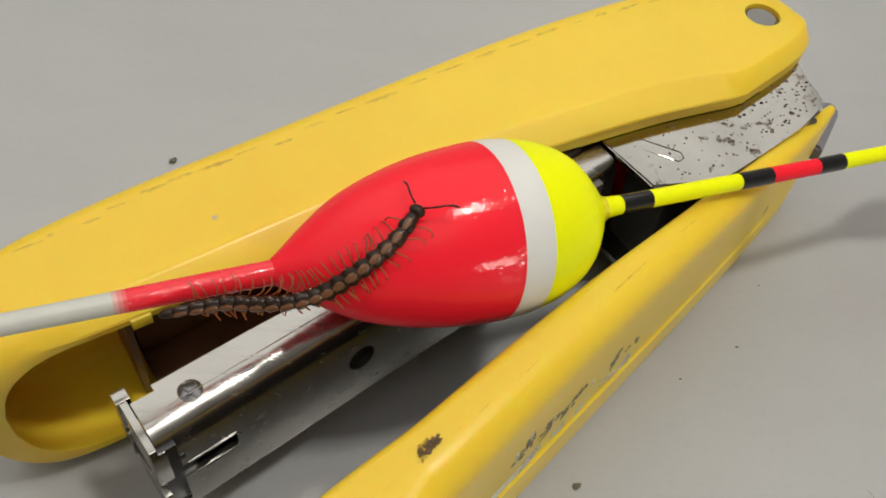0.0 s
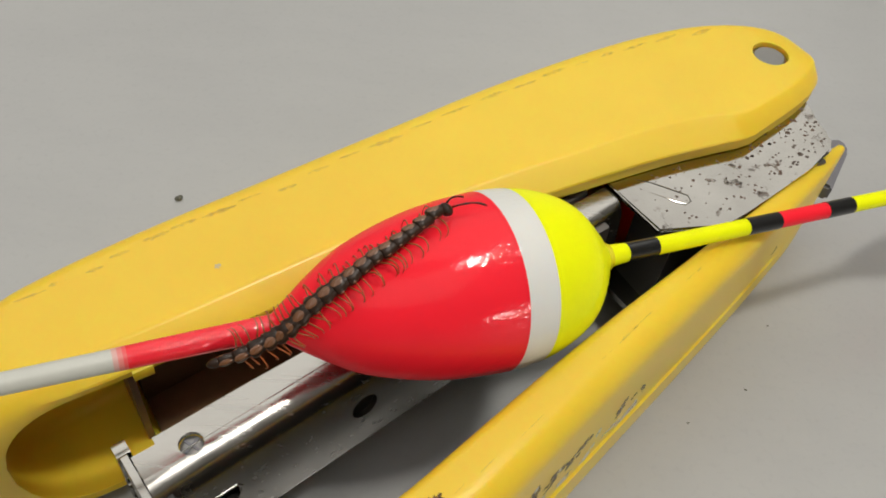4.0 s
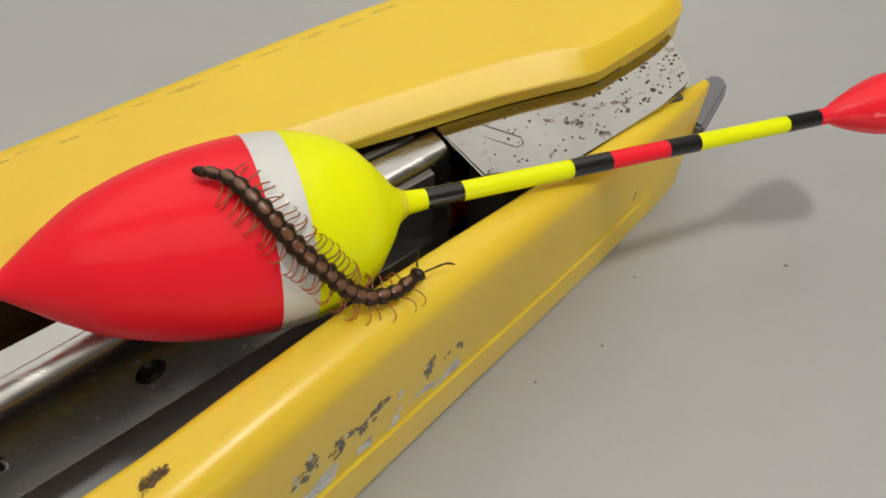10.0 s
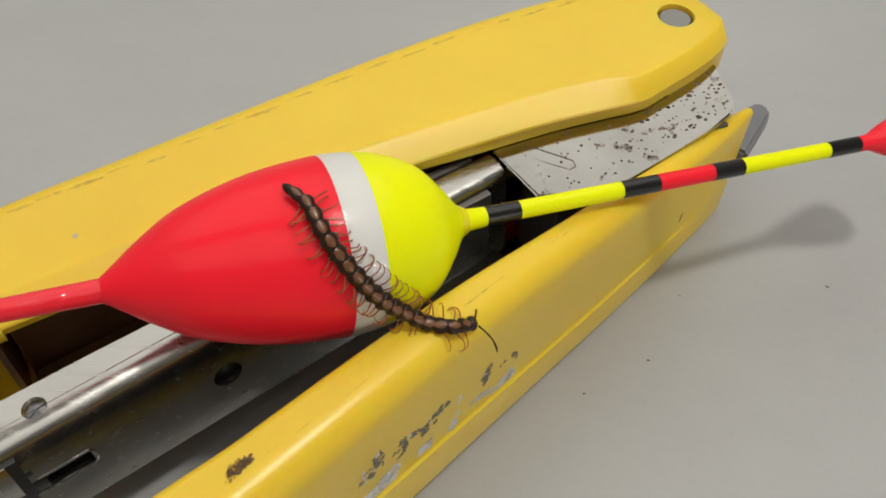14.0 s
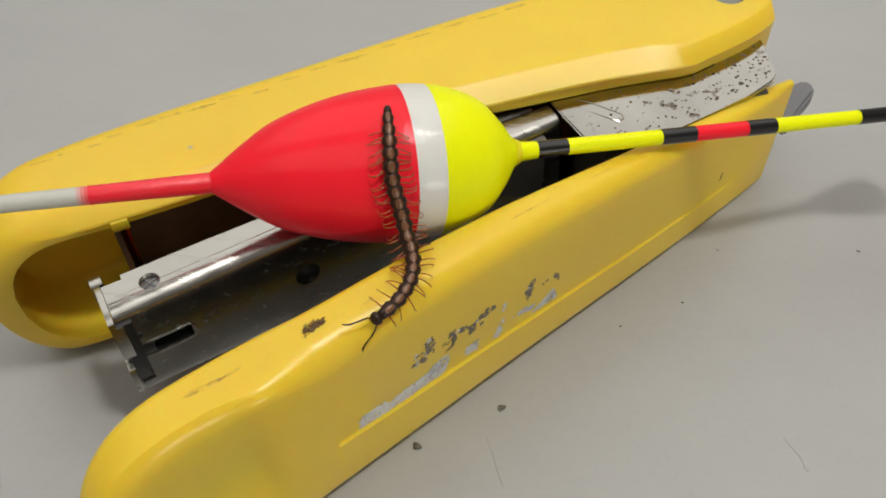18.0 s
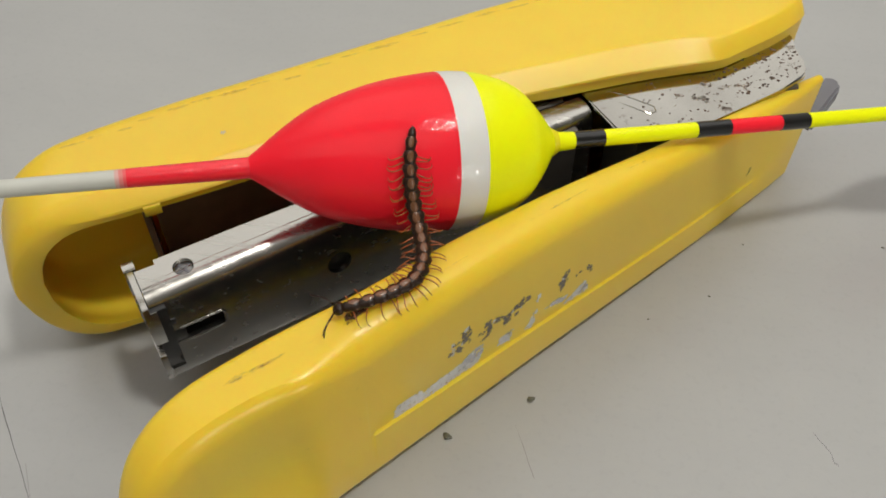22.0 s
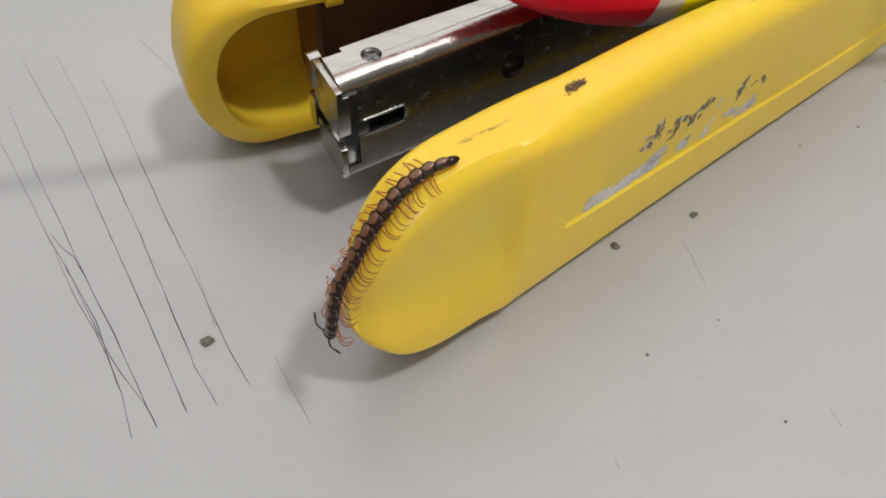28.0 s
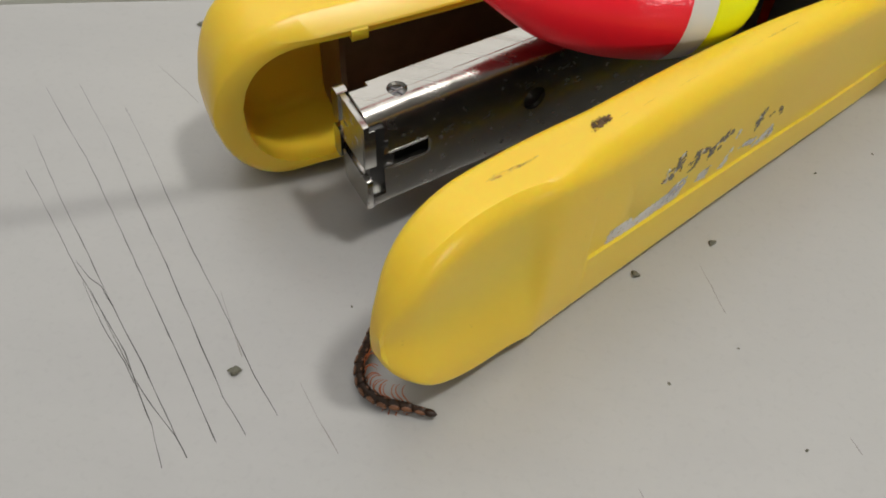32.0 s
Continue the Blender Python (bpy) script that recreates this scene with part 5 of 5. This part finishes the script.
    (31.7, (2.1, 3.2, 1.1, -0.36, -0.36, -0.86), (0.4, 1.2, 1.1, -0.36, -0.36, -0.86), (-1.4, -0.8, 1.1, -0.36, -0.36, -0.86), (-3.1, -2.8, 1.1, -0.36, -0.36, -0.86), (-4.2, -5.2, 1.1, -0.36, -0.36, -0.86), (-4.7, -7.8, 1.1, -0.36, -0.36, -0.86), (-4.8, -10.5, 1.1, -0.36, -0.36, -0.86), (-4.7, -13.1, 1.1, -0.36, -0.36, -0.86), (-4.7, -15.8, 1.1, -0.36, -0.36, -0.86), (-4.8, -18.5, 1.1, -0.36, -0.36, -0.86)),
    (31.85, (1.2, 3.2, 1.1, -0.72, -0.60, -0.30), (-0.5, 1.2, 1.1, -0.72, -0.60, -0.30), (-2.3, -0.8, 1.1, -0.72, -0.60, -0.30), (-3.9, -2.9, 1.1, -0.72, -0.60, -0.30), (-4.7, -5.5, 1.1, -0.72, -0.60, -0.30), (-5.1, -8.1, 1.1, -0.72, -0.60, -0.30), (-4.7, -10.7, 1.1, -0.72, -0.60, -0.30), (-3.6, -12.7, 1.1, -0.72, -0.60, -0.30), (-2.2, -14.1, 1.1, -0.72, -0.60, -0.30), (-0.9, -15.6, 1.1, -0.72, -0.60, -0.30)),
    (32, (0.3, 3.2, 1.1, -0.75, -0.58, 0.31), (-1.4, 1.2, 1.1, -0.75, -0.58, 0.31), (-3.2, -0.8, 1.1, -0.75, -0.58, 0.31), (-4.7, -3.1, 1.1, -0.75, -0.58, 0.31), (-5.2, -5.7, 1.1, -0.75, -0.58, 0.31), (-5.5, -8.4, 1.1, -0.75, -0.58, 0.31), (-4.6, -10.9, 1.1, -0.75, -0.58, 0.31), (-2.4, -12.2, 1.1, -0.75, -0.58, 0.31), (0.3, -12.4, 1.1, -0.75, -0.58, 0.31), (3.0, -12.8, 1.1, -0.75, -0.58, 0.31)),
]

RINGS = 19
millipede = thing("millipede", 0, 0, 0, "dark brown millipede with tan plates and amber legs, crawling", "millipede")


def ring_mesh(r0, r1, length, flat=0.86, k=16):
    """A body ring: a narrow fore part and a swollen hind part with side keels, along x, head to +x."""
    bm = bmesh.new()
    prof = [(0.56, 0.66), (0.52, 0.84), (0.20, 0.90), (0.08, 0.93), (-0.02, 1.00), (-0.26, 1.04), (-0.46, 1.0), (-0.56, 0.84)]
    rings = []
    for x, s in prof:
        f = (x + 0.56) / 1.12
        r = (r1 + (r0 - r1) * f) * s
        ring = []
        for j in range(k):
            a = 2 * math.pi * j / k
            y, z = math.cos(a) * r, math.sin(a) * r * flat
            if s >= 1.0:
                y *= 1 + 0.16 * max(0, 1 - abs(math.sin(a) - 0.25) * 2.4)
            if z < 0:
                z *= 0.85
            ring.append(Vector((x * length, y, z)))
        rings.append(ring)
    loft(bm, rings)
    return bm


def plate_mesh(r, length, flat=0.86):
    """The tan oval plate on the back of a ring."""
    bm = bmesh.new()
    grid = []
    for i in range(7):
        a = i / 6
        row = []
        for j in range(12):
            b = 2 * math.pi * j / 12
            x, y = math.cos(b) * a * length * 0.45, math.sin(b) * a * r * 0.55
            z = r * flat * math.sqrt(max(0.0, 1 - (y / r) ** 2)) + 0.085 * r * (1 - a**4) - 0.01 * r
            row.append(bm.verts.new((x - length * 0.20, y, z)))
        grid.append(row)
    for p, q in zip(grid[1:], grid[2:]):
        for j in range(12):
            bm.faces.new((p[j], p[(j + 1) % 12], q[(j + 1) % 12], q[j]))
    bm.faces.new(grid[1])
    return bm


def keel_mesh(r, length, side):
    bm = bmesh.new()
    bmesh.ops.create_icosphere(bm, subdivisions=2, radius=0.17 * r)
    for v in bm.verts:
        v.co = Vector((v.co.x * 1.5 - length * 0.3, v.co.y * 0.8 + side * r * 1.06, v.co.z * 0.8 + 0.12 * r))
    return bm


def leg_mesh(side, reach):
    """A bent, jointed leg with a claw; its root is its origin."""
    bm = bmesh.new()
    pts = [(0, 0, 0), (0.05, 0.42, 0.08), (0.14, 0.90, 0.22), (0.19, 1.32, 0.14), (0.14, 1.60, -0.14), (0.00, 1.70, -0.46), (-0.16, 1.60, -0.76)]
    tube(bm, [(x * reach, side * y * reach, z * reach) for x, y, z in pts], [0.075, 0.068, 0.066, 0.06, 0.052, 0.038, 0.014], 6)
    return bm


def small(name, bm, mats, parent, label="", where=(0, 0, 0)):
    """A piece built at its own origin, in millimetres, under parent."""
    me = bpy.data.meshes.new(name)
    bmesh.ops.transform(bm, matrix=Matrix.Scale(MM, 4), verts=bm.verts)
    bmesh.ops.recalc_face_normals(bm, faces=bm.faces)
    bm.to_mesh(me)
    bm.free()
    me.materials.append(mats)
    me.shade_smooth()
    ob = new(name, me)
    ob.parent = parent
    ob.location = Vector(where) * MM
    if label:
        tagged(ob, label)
    return ob


def again(ob, parent, where):
    """Another object on the same mesh."""
    o = new(ob.name.split(".")[0], ob.data)
    o.parent = parent
    o.location = Vector(where) * MM
    return o


STEP = 24.7 / 19.2
pieces, legs, feelers = [], [], []
first_leg = {}


def girth(i):
    return along(i, [(0, 0.60), (1, 0.63), (3, 0.67), (8, 0.76), (13, 0.75), (16, 0.68), (17.5, 0.57), (19, 0.40)])


head_bm = bmesh.new()
bmesh.ops.create_icosphere(head_bm, subdivisions=3, radius=0.74)
for v in head_bm.verts:
    v.co = Vector((v.co.x * 0.78 + 0.05, v.co.y * (0.98 - 0.1 * max(0, v.co.x)), v.co.z * 0.80 - 0.22 * max(0, v.co.x)))
head = small("head", head_bm, CHITIN, millipede, "round shiny black head")
pieces.append(head)
for side in (1, -1):
    bm = bmesh.new()
    pts = [(0, 0, 0), (0.5, side * 0.22, 0.16), (1.1, side * 0.38, 0.20), (1.7, side * 0.46, 0.12), (2.25, side * 0.58, -0.05), (2.65, side * 0.78, -0.22), (2.85, side * 0.98, -0.34)]
    tube(bm, pts, [0.10, 0.075, 0.095, 0.075, 0.10, 0.105, 0.03], 7)
    feelers.append((small("antenna", bm, CHITIN, head, "thin black jointed antenna", (0.45, side * 0.42, 0.30)), side))
for i in range(1, RINGS):
    r0, r1 = girth(i - 0.4), girth(i + 0.4)
    seg = small("body_ring", ring_mesh(r0, r1, STEP * 1.12), CHITIN, millipede)
    pieces.append(seg)
    small("back_plate", plate_mesh(girth(i), STEP), TERGITE, seg, "tan oval back plate" if i == 1 else "")
    for side in (1, -1):
        small("side_keel", keel_mesh(girth(i), STEP, side), TERGITE, seg)
    if i >= RINGS - 1:
        continue
    for dx in ((0.28, -0.30) if i > 3 else (0.0,)):
        for side in (1, -1):
            where = (dx, side * girth(i) * 0.62, -0.42 * girth(i))
            if side not in first_leg:
                first_leg[side] = leg = small("leg", leg_mesh(side, 1.05), LEG, seg, "amber leg", where)
            else:
                leg = again(first_leg[side], seg, where)
            legs.append((leg, i, dx, side, Vector(where) * MM))
tail_bm = bmesh.new()
tube(tail_bm, [(0.6, 0, 0), (0.2, 0, 0), (-0.2, 0, 0), (-0.5, 0, -0.02), (-0.66, 0, -0.05)], [0.40, 0.44, 0.38, 0.24, 0.06], 12)
pieces.append(small("tail", tail_bm, CHITIN, millipede, "pointed tail"))


def spine_at(pts, f):
    """Place on the back's curve at the fraction f of its points."""
    x = f * (len(pts) - 1)
    i = min(int(x), len(pts) - 2)
    u = x - i
    p = [pts[max(i - 1, 0)], pts[i], pts[i + 1], pts[min(i + 2, len(pts) - 1)]]
    return 0.5 * (2 * p[1] + (p[2] - p[0]) * u + (2 * p[0] - 5 * p[1] + 4 * p[2] - p[3]) * u**2 + (3 * p[1] - p[0] - 3 * p[2] + p[3]) * u**3)


def motions():
    rows = [[] for _ in pieces]
    for t, *points in SPINE:
        pts, ups = [Vector(p[:3]) for p in points], [Vector(p[3:]) for p in points]
        n = len(pieces) - 1
        for k in range(n + 1):
            f = (k + 0.15) / (n + 0.5)
            p, up = spine_at(pts, f), spine_at(ups, f)
            p = p - up * 0.85 * max(0.0, 0.8 - girth(k)) * min(1.0, max(0.0, (k - 10) / 4))
            fwd = (spine_at(pts, max(0, f - 0.03)) - spine_at(pts, min(1, f + 0.03))).normalized()
            up = (up - fwd * up.dot(fwd)).normalized()
            side = up.cross(fwd)
            m = Matrix((fwd, side, up)).transposed().to_4x4()
            m.translation = p * MM
            rows[k].append((t, m))
    for ob, r in zip(pieces, rows):
        walk(ob, r)
    # legs swing in waves that run along the body
    rng = random.Random(8)
    for leg, i, dx, side, where in legs:
        r, own = [], (rng.uniform(-14, 10), rng.uniform(-16, 16))
        for j in range(54):
            t = 32.0 * j / 53
            ph = t * 5.3 + (i - dx) * 0.85 + (0.6 if side > 0 else 0.0)
            r.append((t, Matrix.Translation(where) @ pose(0, 0, 0, side * (9 * math.sin(ph + 1.2) + own[0]), 0, 17 * math.sin(ph) + side * (own[1] - 4))))
        walk(leg, r)
    for ob, side in feelers:
        where = ob.location.copy()
        r = []
        for j in range(54):
            t = 32.0 * j / 53
            r.append((t, Matrix.Translation(where) @ pose(0, 0, 0, 0, 10 + 14 * math.sin(t * 3.1 + side), side * 22 + 18 * math.sin(t * 2.3 + 2 * side))))
        walk(ob, r)


motions()
